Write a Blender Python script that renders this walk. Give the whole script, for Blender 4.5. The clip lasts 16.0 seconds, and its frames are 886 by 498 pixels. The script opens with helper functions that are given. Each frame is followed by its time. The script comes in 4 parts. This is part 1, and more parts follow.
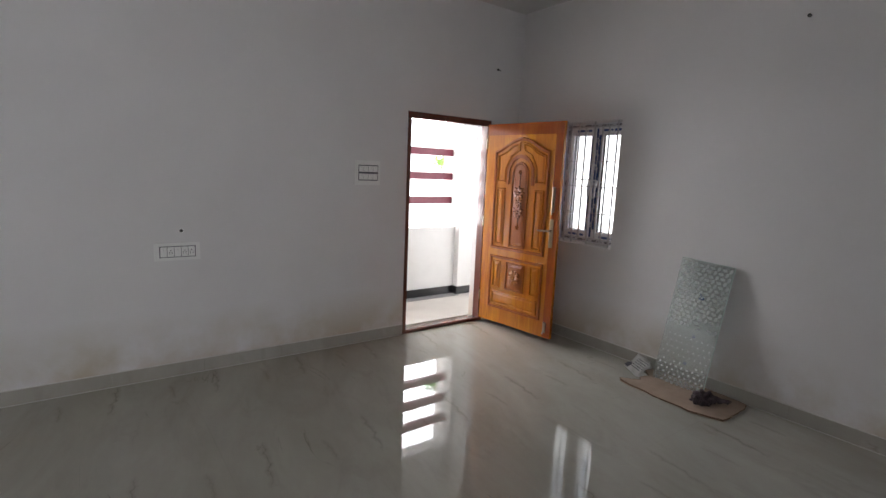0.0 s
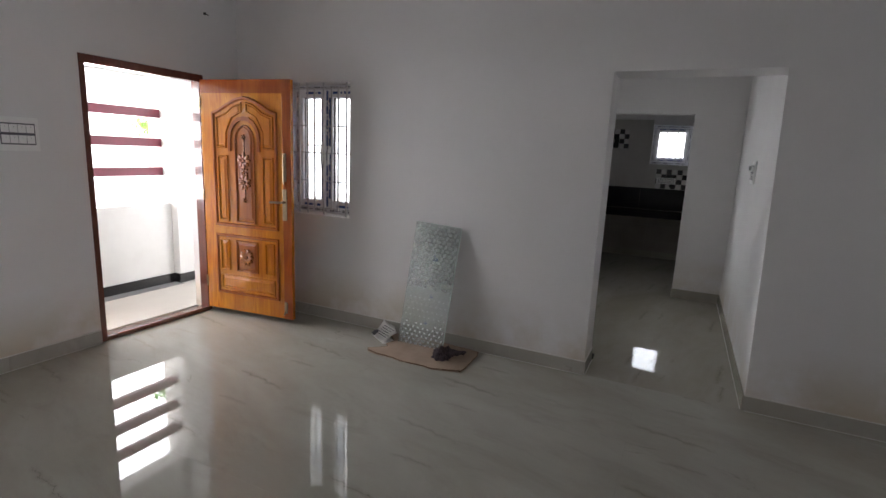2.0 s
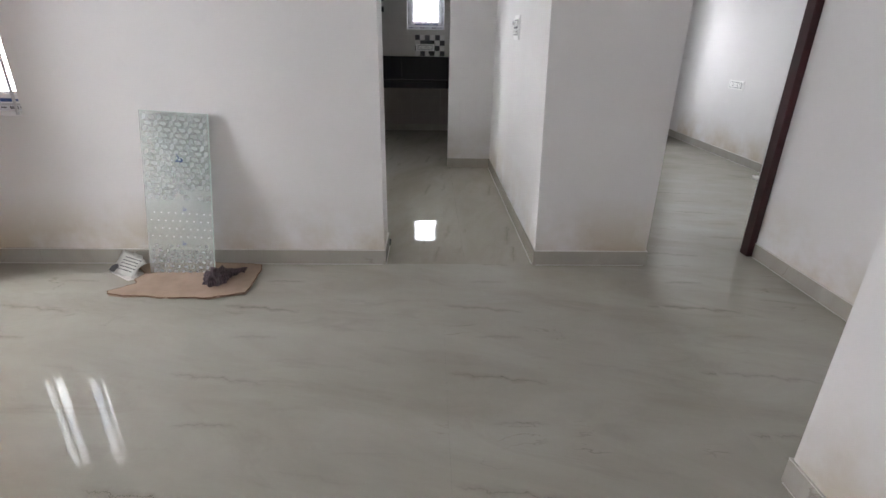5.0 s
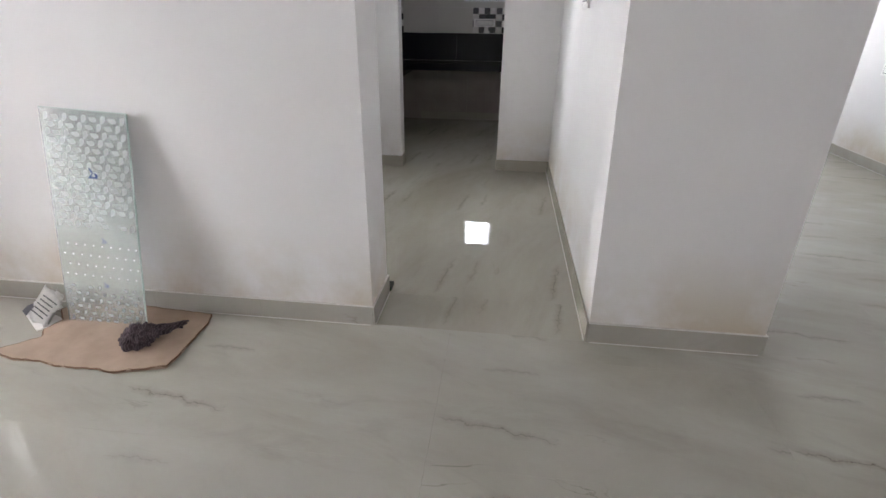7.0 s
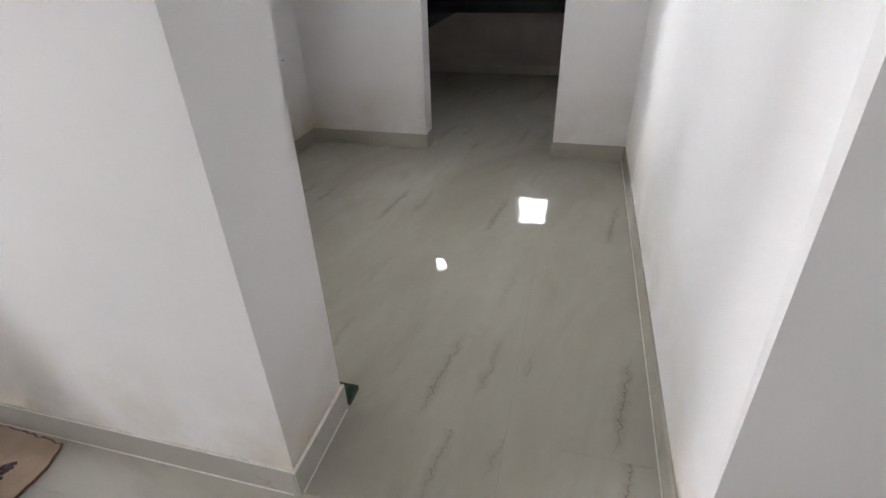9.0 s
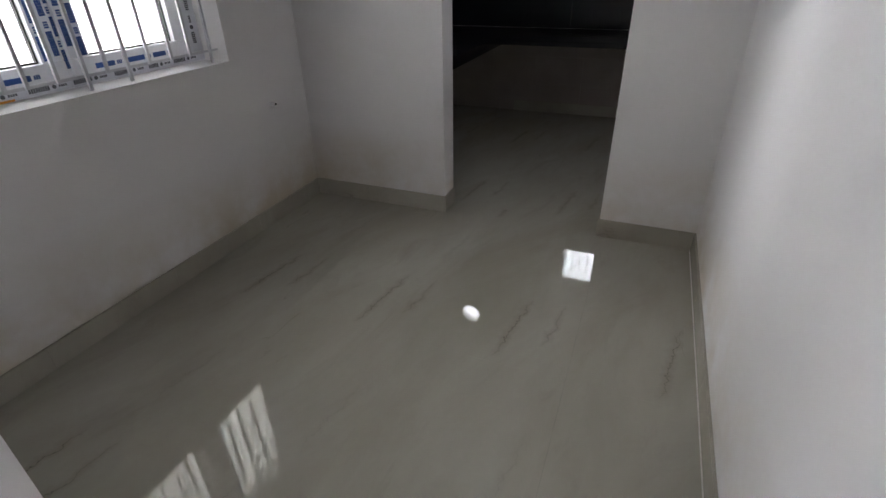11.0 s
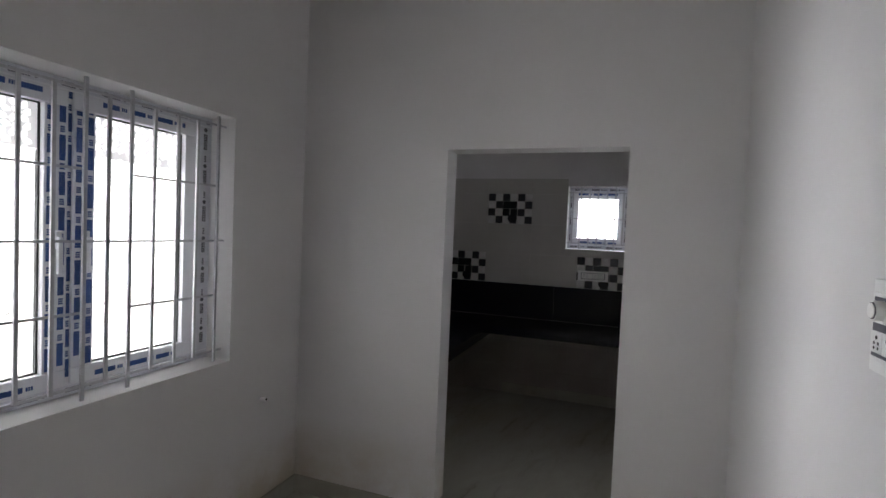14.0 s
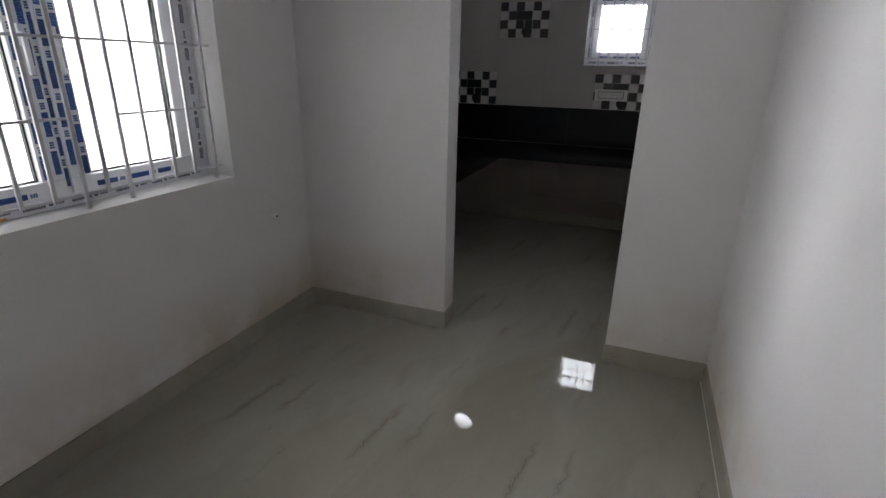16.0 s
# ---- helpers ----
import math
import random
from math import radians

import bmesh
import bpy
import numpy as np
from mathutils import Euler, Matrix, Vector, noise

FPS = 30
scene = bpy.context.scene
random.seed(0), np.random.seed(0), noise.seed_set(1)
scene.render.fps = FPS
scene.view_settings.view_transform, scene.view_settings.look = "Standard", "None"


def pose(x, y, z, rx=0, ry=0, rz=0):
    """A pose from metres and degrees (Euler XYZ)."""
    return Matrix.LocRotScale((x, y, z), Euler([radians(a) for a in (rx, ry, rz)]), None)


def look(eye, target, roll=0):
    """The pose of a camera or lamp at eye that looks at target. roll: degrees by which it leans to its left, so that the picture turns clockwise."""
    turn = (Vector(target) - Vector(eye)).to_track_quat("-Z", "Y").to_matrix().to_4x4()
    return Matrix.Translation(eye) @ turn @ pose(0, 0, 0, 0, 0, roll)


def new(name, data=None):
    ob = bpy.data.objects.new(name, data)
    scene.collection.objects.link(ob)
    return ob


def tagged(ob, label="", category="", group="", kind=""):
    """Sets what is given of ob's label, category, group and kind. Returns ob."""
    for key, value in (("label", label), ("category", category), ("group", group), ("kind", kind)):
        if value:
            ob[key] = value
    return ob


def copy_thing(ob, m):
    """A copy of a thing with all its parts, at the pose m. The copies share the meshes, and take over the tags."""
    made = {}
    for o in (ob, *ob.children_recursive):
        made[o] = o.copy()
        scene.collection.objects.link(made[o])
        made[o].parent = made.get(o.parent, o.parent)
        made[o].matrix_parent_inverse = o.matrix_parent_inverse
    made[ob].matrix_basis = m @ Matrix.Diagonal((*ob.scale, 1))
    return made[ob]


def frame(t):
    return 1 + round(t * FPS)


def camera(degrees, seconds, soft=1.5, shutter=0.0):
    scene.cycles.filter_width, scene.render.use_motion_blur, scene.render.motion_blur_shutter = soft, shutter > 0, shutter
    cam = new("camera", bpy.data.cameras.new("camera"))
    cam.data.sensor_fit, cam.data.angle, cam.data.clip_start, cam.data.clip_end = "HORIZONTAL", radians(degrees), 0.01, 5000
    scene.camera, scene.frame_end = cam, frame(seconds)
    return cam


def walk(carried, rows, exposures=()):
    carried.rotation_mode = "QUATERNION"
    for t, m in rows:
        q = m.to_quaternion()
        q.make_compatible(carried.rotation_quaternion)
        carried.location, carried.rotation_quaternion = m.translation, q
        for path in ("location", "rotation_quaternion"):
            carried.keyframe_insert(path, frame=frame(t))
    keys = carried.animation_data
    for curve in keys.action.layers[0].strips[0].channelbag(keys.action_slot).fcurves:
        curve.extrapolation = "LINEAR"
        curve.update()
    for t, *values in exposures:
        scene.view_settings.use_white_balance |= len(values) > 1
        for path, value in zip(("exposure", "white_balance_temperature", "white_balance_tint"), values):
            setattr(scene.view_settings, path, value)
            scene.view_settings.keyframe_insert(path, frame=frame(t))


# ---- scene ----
cam = camera(83.2, 16.0)
PATH = [
    (0, (4.035, -3.896, 1.603), (2.44, -2.73, 1.295), 2.4),
    (0.5, (4.035, -3.867, 1.551), (2.599, -2.513, 1.23), 2.8),
    (1, (4.005, -3.801, 1.562), (2.756, -2.279, 1.207), 2.5),
    (1.5, (3.953, -3.695, 1.562), (2.888, -2.041, 1.202), 2.3),
    (2, (3.915, -3.594, 1.558), (3.078, -1.817, 1.183), 2.6),
    (2.5, (3.83, -3.512, 1.557), (3.352, -1.609, 1.171), 2.5),
    (3, (3.704, -3.452, 1.569), (3.566, -1.504, 1.137), 2.3),
    (3.5, (3.629, -3.435, 1.551), (3.694, -1.503, 1.039), 2.6),
    (4, (3.618, -3.387, 1.501), (3.724, -1.515, 0.804), 2.0),
    (6.5, (3.957, -2.341, 1.396), (3.812, -0.523, 0.575), 0.0),
    (7, (3.992, -2.011, 1.386), (3.779, -0.215, 0.534), 0.6),
    (7.5, (3.975, -1.67, 1.38), (3.767, 0.116, 0.503), 0.0),
    (8, (4.021, -1.336, 1.37), (3.755, 0.409, 0.429), -0.9),
    (8.2, (4.067, -1.211, 1.365), (3.749, 0.519, 0.412), -1.7),
    (10.3, (4.057, -0.066, 1.293), (3.506, 1.441, 0.1), -0.4),
    (10.5, (4.068, 0.008, 1.279), (3.497, 1.552, 0.143), -0.2),
    (11, (4.067, 0.136, 1.385), (3.412, 1.738, 0.382), -1.1),
    (11.5, (4.02, 0.171, 1.454), (3.268, 1.839, 0.647), -0.2),
    (12, (4.02, 0.192, 1.506), (3.273, 1.935, 0.871), 0.2),
    (12.5, (4.001, 0.204, 1.548), (3.302, 2.015, 1.068), 1.7),
    (13, (3.97, 0.215, 1.597), (3.292, 2.065, 1.257), 3.0),
    (13.5, (3.957, 0.214, 1.638), (3.27, 2.081, 1.436), 2.9),
    (14, (3.948, 0.199, 1.669), (3.258, 2.075, 1.597), 2.4),
    (14.5, (3.95, 0.208, 1.677), (3.251, 2.081, 1.632), 1.9),
    (15, (3.937, 0.239, 1.621), (3.253, 2.098, 1.341), 1.6),
    (15.5, (3.942, 0.259, 1.538), (3.281, 2.068, 1.001), 1.3),
    (16, (3.954, 0.262, 1.5), (3.283, 2.016, 0.815), 1.2),
]
walk(cam, [(t, look(eye, target, roll)) for t, eye, target, roll in PATH],
     exposures=[(0, 2.12), (0.5, 2.27), (1.0, 2.28), (1.5, 2.25), (2.5, 2.28), (3.0, 2.8), (3.5, 3.32), (4.2, 3.4), (6.5, 3.72), (8.2, 3.87), (10.4, 3.9), (11, 3.12), (11.5, 2.6), (12.5, 2.72), (13.5, 2.8), (14.5, 2.83), (15, 2.88), (16, 2.93)])

# ---- world, sun, lamps ----
world = bpy.data.worlds.new("sky")
scene.world = world
world.use_nodes = True
wn = world.node_tree
sky = wn.nodes.new("ShaderNodeTexSky")
sky.sky_type = "NISHITA"
sky.sun_disc = False
sky.sun_elevation, sky.sun_rotation = radians(50), radians(200)
sky.dust_density = 6
wn.links.new(sky.outputs[0], wn.nodes["Background"].inputs[0])
wn.nodes["Background"].inputs[1].default_value = 0.1


def lamp(name, kind, m, energy, colour=(1, 1, 1), size=(1, 1), angle=10):
    data = bpy.data.lights.new(name, kind)
    data.energy, data.color = energy, colour
    if kind == "AREA":
        data.shape, data.size, data.size_y = "RECTANGLE", *size
    else:
        data.angle = radians(angle)
    ob = new(name, data)
    ob.matrix_world = m
    return ob


SKYLIGHT = (0.98, 0.975, 1.03)
SOFT_WHITE = (1.0, 0.96, 0.955)
lamp("sun", "SUN", pose(0, 0, 10, 40, 0, 20), 0.7, (1, 0.96, 0.9), angle=12)
lamp("hall_window_sky", "AREA", look((0.0, 1.1, 1.7), (0.0, 0, 1.7)), 9, SKYLIGHT, (1.7, 3.0))
lamp("dining_window_sky", "AREA", look((0.9, 2.4, 1.85), (2, 2.4, 1.8)), 31, SOFT_WHITE, (3.8, 3.4))
lamp("kitchen_window_sky", "AREA", look((3.0, 6.3, 2.6), (3.0, 4, 2.6)), 58, SKYLIGHT, (3.2, 3.0))
lamp("balcony_sky", "AREA", look((-2.5, 0.0, 1.8), (0, 0.0, 1.8)), 218, SKYLIGHT, (5.0, 4.2))
# added fill from behind the camera, position guessed to brighten the west wall
lamp("rear_fill_light", "AREA", look((5.8, -4.7, 1.6), (0, -4.7, 1.5)), 27, SKYLIGHT, (1.7, 1.5))
# fill for the bright bedroom wall; its window is unseen and placed by guess
lamp("bedroom_fill_light", "AREA", look((6.3, 6.1, 1.6), (6.3, 4, 1.4)), 18, SKYLIGHT, (1.5, 1.3))

# ---- materials ----


class Nodes:
    """A node material, written tersely."""

    def __init__(self, name):
        self.m = bpy.data.materials.new(name)
        self.m.use_nodes = True
        self.t = self.m.node_tree
        self.bsdf = self.t.nodes["Principled BSDF"]

    def add(self, kind, **values):
        n = self.t.nodes.new(kind)
        for k, v in values.items():
            if k in n.inputs:
                n.inputs[k].default_value = v
            else:
                setattr(n, k, v)
        return n

    def link(self, a, b):
        self.t.links.new(a, b)

    def where(self, scale=(1, 1, 1), turn=0.0, long=None):
        g = self.add("ShaderNodeNewGeometry")
        mp = self.add("ShaderNodeMapping")
        mp.inputs["Scale"].default_value = scale
        mp.inputs["Rotation"].default_value = (0, 0, turn)
        if long:
            mp.vector_type, mp.inputs["Scale"].default_value = "TEXTURE", (*long, 1)
        self.link(g.outputs["Position"], mp.inputs["Vector"])
        return mp.outputs[0]

    def noise(self, vec, scale, detail=4, rough=0.6, distortion=0.0):
        n = self.add("ShaderNodeTexNoise")
        n.inputs["Scale"].default_value = scale
        n.inputs["Detail"].default_value = detail
        n.inputs["Roughness"].default_value = rough
        n.inputs["Distortion"].default_value = distortion
        if vec is not None:
            self.link(vec, n.inputs["Vector"])
        return n.outputs["Fac"]

    def ramp(self, fac, stops):
        r = self.add("ShaderNodeValToRGB")
        e = r.color_ramp.elements
        while len(e) < len(stops):
            e.new(0.5)
        for k, (p, c) in zip(e, stops):
            k.position = p
            k.color = (*c, 1) if len(c) == 3 else c
        self.link(fac, r.inputs[0])
        return r.outputs[0]

    def mix(self, fac, a, b, blend="MIX"):
        n = self.add("ShaderNodeMix", data_type="RGBA", blend_type=blend)
        for sock, v in ((n.inputs[0], fac), (n.inputs[6], a), (n.inputs[7], b)):
            if isinstance(v, (int, float)):
                sock.default_value = v
            elif isinstance(v, tuple):
                sock.default_value = (*v, 1)
            else:
                self.link(v, sock)
        return n.outputs[2]

    def colour(self, v):
        if isinstance(v, tuple):
            self.bsdf.inputs["Base Color"].default_value = (*v, 1)
        else:
            self.link(v, self.bsdf.inputs["Base Color"])
        return self

    def rough(self, v):
        if isinstance(v, (int, float)):
            self.bsdf.inputs["Roughness"].default_value = v
        else:
            self.link(v, self.bsdf.inputs["Roughness"])
        return self

    def bump(self, height, strength=0.2, distance=0.01):
        b = self.add("ShaderNodeBump")
        b.inputs["Strength"].default_value = strength
        b.inputs["Distance"].default_value = distance
        self.link(height, b.inputs["Height"])
        self.link(b.outputs[0], self.bsdf.inputs["Normal"])
        return self


def plain(name, colour, rough=0.5, metal=0.0, vary=0.12, scale=30, shine=0.5):
    n = Nodes(name)
    n.bsdf.inputs["Specular IOR Level"].default_value = shine
    f = n.noise(n.where(), scale)
    dark = tuple(c * (1 - vary) for c in colour)
    light = tuple(min(1, c * (1 + vary)) for c in colour)
    n.colour(n.ramp(f, [(0.3, dark), (0.7, light)])).rough(rough)
    n.bsdf.inputs["Metallic"].default_value = metal
    return n.m


def plaster():
    n = Nodes("white_plaster")
    big = n.noise(n.where(), 0.9, 3)
    fine = n.noise(n.where(), 26, 5)
    base = n.ramp(big, [(0.3, (0.70, 0.69, 0.69)), (0.7, (0.755, 0.745, 0.745))])
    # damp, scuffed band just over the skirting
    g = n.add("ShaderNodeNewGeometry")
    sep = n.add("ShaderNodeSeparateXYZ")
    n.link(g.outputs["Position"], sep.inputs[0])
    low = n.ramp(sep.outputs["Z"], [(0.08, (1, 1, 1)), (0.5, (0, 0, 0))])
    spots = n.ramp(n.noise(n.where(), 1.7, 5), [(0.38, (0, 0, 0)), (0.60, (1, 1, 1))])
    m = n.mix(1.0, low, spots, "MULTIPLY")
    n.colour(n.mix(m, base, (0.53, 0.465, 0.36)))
    n.rough(0.75)
    n.bump(fine, 0.12, 0.004)
    return n.m


CRACKS = {
    False: ((0.0, 0.47, 0.235, -0.17, 0.0030, 0.75), (0.16, 0.42, 0.55, -0.08, 0.0022, 0.6), (0.62, 0.95, 0.44, -0.22, 0.002, 0.2)),
    True: ((0.02, 0.47, 0.335, 0.13, 0.0030, 0.75), (0.15, 0.47, 0.50, 0.12, 0.0024, 0.6), (0.62, 0.98, 0.42, 0.14, 0.002, 0.25)),
}


def marble(name, tint=(1, 1, 1), rough=0.003, turn=-14, swap=False):
    n = Nodes(name)
    info = n.add("ShaderNodeObjectInfo")
    shift = n.add("ShaderNodeVectorMath", operation="SCALE")
    shift.inputs[0].default_value = (7.3, 11.1, 3.7)
    n.link(info.outputs["Random"], shift.inputs["Scale"])
    g = n.add("ShaderNodeNewGeometry")
    mv = n.add("ShaderNodeVectorMath", operation="ADD")
    n.link(g.outputs["Position"], mv.inputs[0])
    n.link(shift.outputs[0], mv.inputs[1])
    mp = n.add("ShaderNodeMapping")
    mp.vector_type = "TEXTURE"
    mp.inputs["Rotation"].default_value = (0, 0, radians(turn))
    mp.inputs["Scale"].default_value = (1.43, 0.5, 1)
    n.link(g.outputs["Position"], mp.inputs["Vector"])
    cloud = n.noise(mp.outputs[0], 1.3, 6, 0.62, 0.6)
    c = lambda r, g_, b: (r * tint[0], g_ * tint[1], b * tint[2])
    base = n.ramp(cloud, [(0.3, c(0.385, 0.372, 0.335)), (0.5, c(0.44, 0.43, 0.40)), (0.7, c(0.49, 0.485, 0.462))])
    wide = n.ramp(n.noise(n.where(turn=radians(turn), long=(1.6, 0.7)), 1.3, 4), [(0.35, (0, 0, 0)), (0.75, (0.45, 0.45, 0.45))])
    base = n.mix(wide, base, c(0.34, 0.325, 0.29))
    streak = n.ramp(n.noise(mp.outputs[0], 2.3, 6, 0.66, 1.0), [(0.56, (0, 0, 0)), (0.80, (0.36, 0.36, 0.36))])
    base = n.mix(streak, base, c(0.24, 0.225, 0.195))
    mv2 = n.add("ShaderNodeMapping")
    mv2.vector_type = "TEXTURE"
    mv2.inputs["Rotation"].default_value = (0, 0, radians(turn + 8))
    mv2.inputs["Scale"].default_value = (1.67, 0.53, 1)
    n.link(mv.outputs[0], mv2.inputs["Vector"])
    vein = n.noise(mv2.outputs[0], 1.5, 5, 0.55, 0.9)
    line = n.ramp(vein, [(0.493, (0, 0, 0)), (0.5, (1, 1, 1)), (0.507, (0, 0, 0))])
    gate = n.ramp(n.noise(mv.outputs[0], 1.9, 2), [(0.60, (0, 0, 0)), (0.70, (0.6, 0.6, 0.6))])
    m = n.mix(1.0, line, gate, "MULTIPLY")
    # long dark cracks of the printed tile face, the same on every tile
    tc = n.add("ShaderNodeTexCoord")
    sep = n.add("ShaderNodeSeparateXYZ")
    n.link(tc.outputs["Object"], sep.inputs[0])
    u, v = (sep.outputs["Y"], sep.outputs["X"]) if swap else (sep.outputs["X"], sep.outputs["Y"])

    def calc(op, a, b=0.0, c2=0.0):
        q = n.add("ShaderNodeMath", operation=op)
        for k, val in enumerate((a, b, c2)):
            if isinstance(val, (int, float)):
                q.inputs[k].default_value = val
            else:
                n.link(val, q.inputs[k])
        return q.outputs[0]

    wob = n.noise(tc.outputs["Object"], 9.0, 5, 0.65)
    base2 = base
    for u0, u1, v0, slope, wide_, deep in CRACKS[swap]:
        line_v = calc("MULTIPLY_ADD", u, slope, v0)
        off = calc("MULTIPLY_ADD", wob, 0.11, -0.055)
        dist = calc("ABSOLUTE", calc("SUBTRACT", calc("SUBTRACT", v, line_v), off))
        core = calc("SUBTRACT", 1.0, calc("MULTIPLY", dist, 1.0 / wide_))
        halo = calc("SUBTRACT", 0.30, calc("MULTIPLY", dist, 12.0))
        both = calc("MAXIMUM", calc("MAXIMUM", core, halo), 0.0)
        mid_u, half_u = (u0 + u1) / 2, (u1 - u0) / 2
        fade = calc("MAXIMUM", calc("SUBTRACT", 1.0, calc("POWER", calc("ABSOLUTE", calc("MULTIPLY", calc("SUBTRACT", u, mid_u), 1 / half_u)), 4.0)), 0.0)
        k = calc("MINIMUM", calc("MULTIPLY", calc("MULTIPLY", calc("MULTIPLY", both, fade), deep), calc("MULTIPLY_ADD", info.outputs["Random"], 0.6, 0.7)), 1.0)
        base2 = n.mix(k, base2, c(0.12, 0.11, 0.09))
    n.colour(n.mix(m, base2, c(0.16, 0.15, 0.12)))
    smear = n.ramp(n.noise(n.where(), 2.2, 5), [(0.35, (rough, rough, rough)), (0.75, (rough + 0.008,) * 3)])
    n.rough(smear)
    n.bump(n.noise(mv.outputs[0], 3.5, 2), 0.10, 0.0012)
    n.bsdf.inputs["Specular IOR Level"].default_value = 0.36
    return n.m


def wood(name, light, dark, rough=0.24, across=(9, 9, 0.7), coat=0.6):
    n = Nodes(name)
    tc = n.add("ShaderNodeTexCoord")
    mp = n.add("ShaderNodeMapping")
    mp.inputs["Scale"].default_value = across
    n.link(tc.outputs["Object"], mp.inputs["Vector"])
    grain = n.noise(mp.outputs[0], 3.2, 8, 0.6, 1.4)
    broad = n.noise(mp.outputs[0], 0.5, 3, 0.5, 0.4)
    a = n.ramp(grain, [(0.3, dark), (0.66, light)])
    red = n.ramp(n.noise(tc.outputs["Object"], 1.8, 2), [(0.5, (0, 0, 0)), (0.75, (0.4, 0.4, 0.4))])
    a = n.mix(red, a, (dark[0] * 0.9, dark[1] * 0.6, dark[2]))
    gold = n.ramp(n.noise(mp.outputs[0], 0.9, 4, 0.6, 0.8), [(0.50, (0, 0, 0)), (0.68, (0.6, 0.6, 0.6))])
    a = n.mix(gold, a, tuple(min(1, l * 1.15) for l in light[:1]) + (light[1] * 1.35, light[2] * 1.3))
    n.colour(n.mix(n.ramp(broad, [(0.35, (0, 0, 0)), (0.7, (0.75, 0.75, 0.75))]), a, tuple(0.62 * d + 0.38 * l for d, l in zip(dark, light))))
    n.rough(rough)
    n.bsdf.inputs["Coat Weight"].default_value = coat
    n.bsdf.inputs["Coat Roughness"].default_value = 0.05
    n.bump(grain, 0.08, 0.002)
    return n.m


def glass(name, tint=(0.97, 0.99, 0.98), rough=0.0, ior=1.45, bumpy=0.0):
    n = Nodes(name)
    n.colour(tint).rough(rough)
    n.bsdf.inputs["Transmission Weight"].default_value = 1
    n.bsdf.inputs["IOR"].default_value = ior
    if bumpy:
        n.bump(n.noise(n.where(), 60, 2), bumpy, 0.01)
    return n.m


def frosted(name, colour, clear, rough=0.85):
    n = Nodes(name)
    n.colour(colour).rough(rough)
    n.bsdf.inputs["Transmission Weight"].default_value = clear
    return n.m


def translucent(name, front, through_colour):
    n = Nodes(name)
    n.colour(front).rough(0.7)
    tr = n.add("ShaderNodeBsdfTranslucent")
    tr.inputs["Color"].default_value = (*through_colour, 1)
    ad = n.add("ShaderNodeAddShader")
    n.link(n.bsdf.outputs[0], ad.inputs[0])
    n.link(tr.outputs[0], ad.inputs[1])
    n.link(ad.outputs[0], n.t.nodes["Material Output"].inputs["Surface"])
    return n.m


def striped_cloth():
    n = Nodes("dark_striped_cloth")
    tc = n.add("ShaderNodeTexCoord")
    w = n.add("ShaderNodeTexWave", Scale=34.0, Distortion=5.0)
    n.link(tc.outputs["Object"], w.inputs["Vector"])
    base = n.ramp(n.noise(tc.outputs["Object"], 45), [(0.3, (0.02, 0.013, 0.017)), (0.7, (0.10, 0.07, 0.08))])
    n.colour(n.mix(n.ramp(w.outputs["Fac"], [(0.76, (0, 0, 0)), (0.92, (0.4, 0.4, 0.4))]), base, (0.24, 0.20, 0.215)))
    n.rough(0.95)
    return n.m


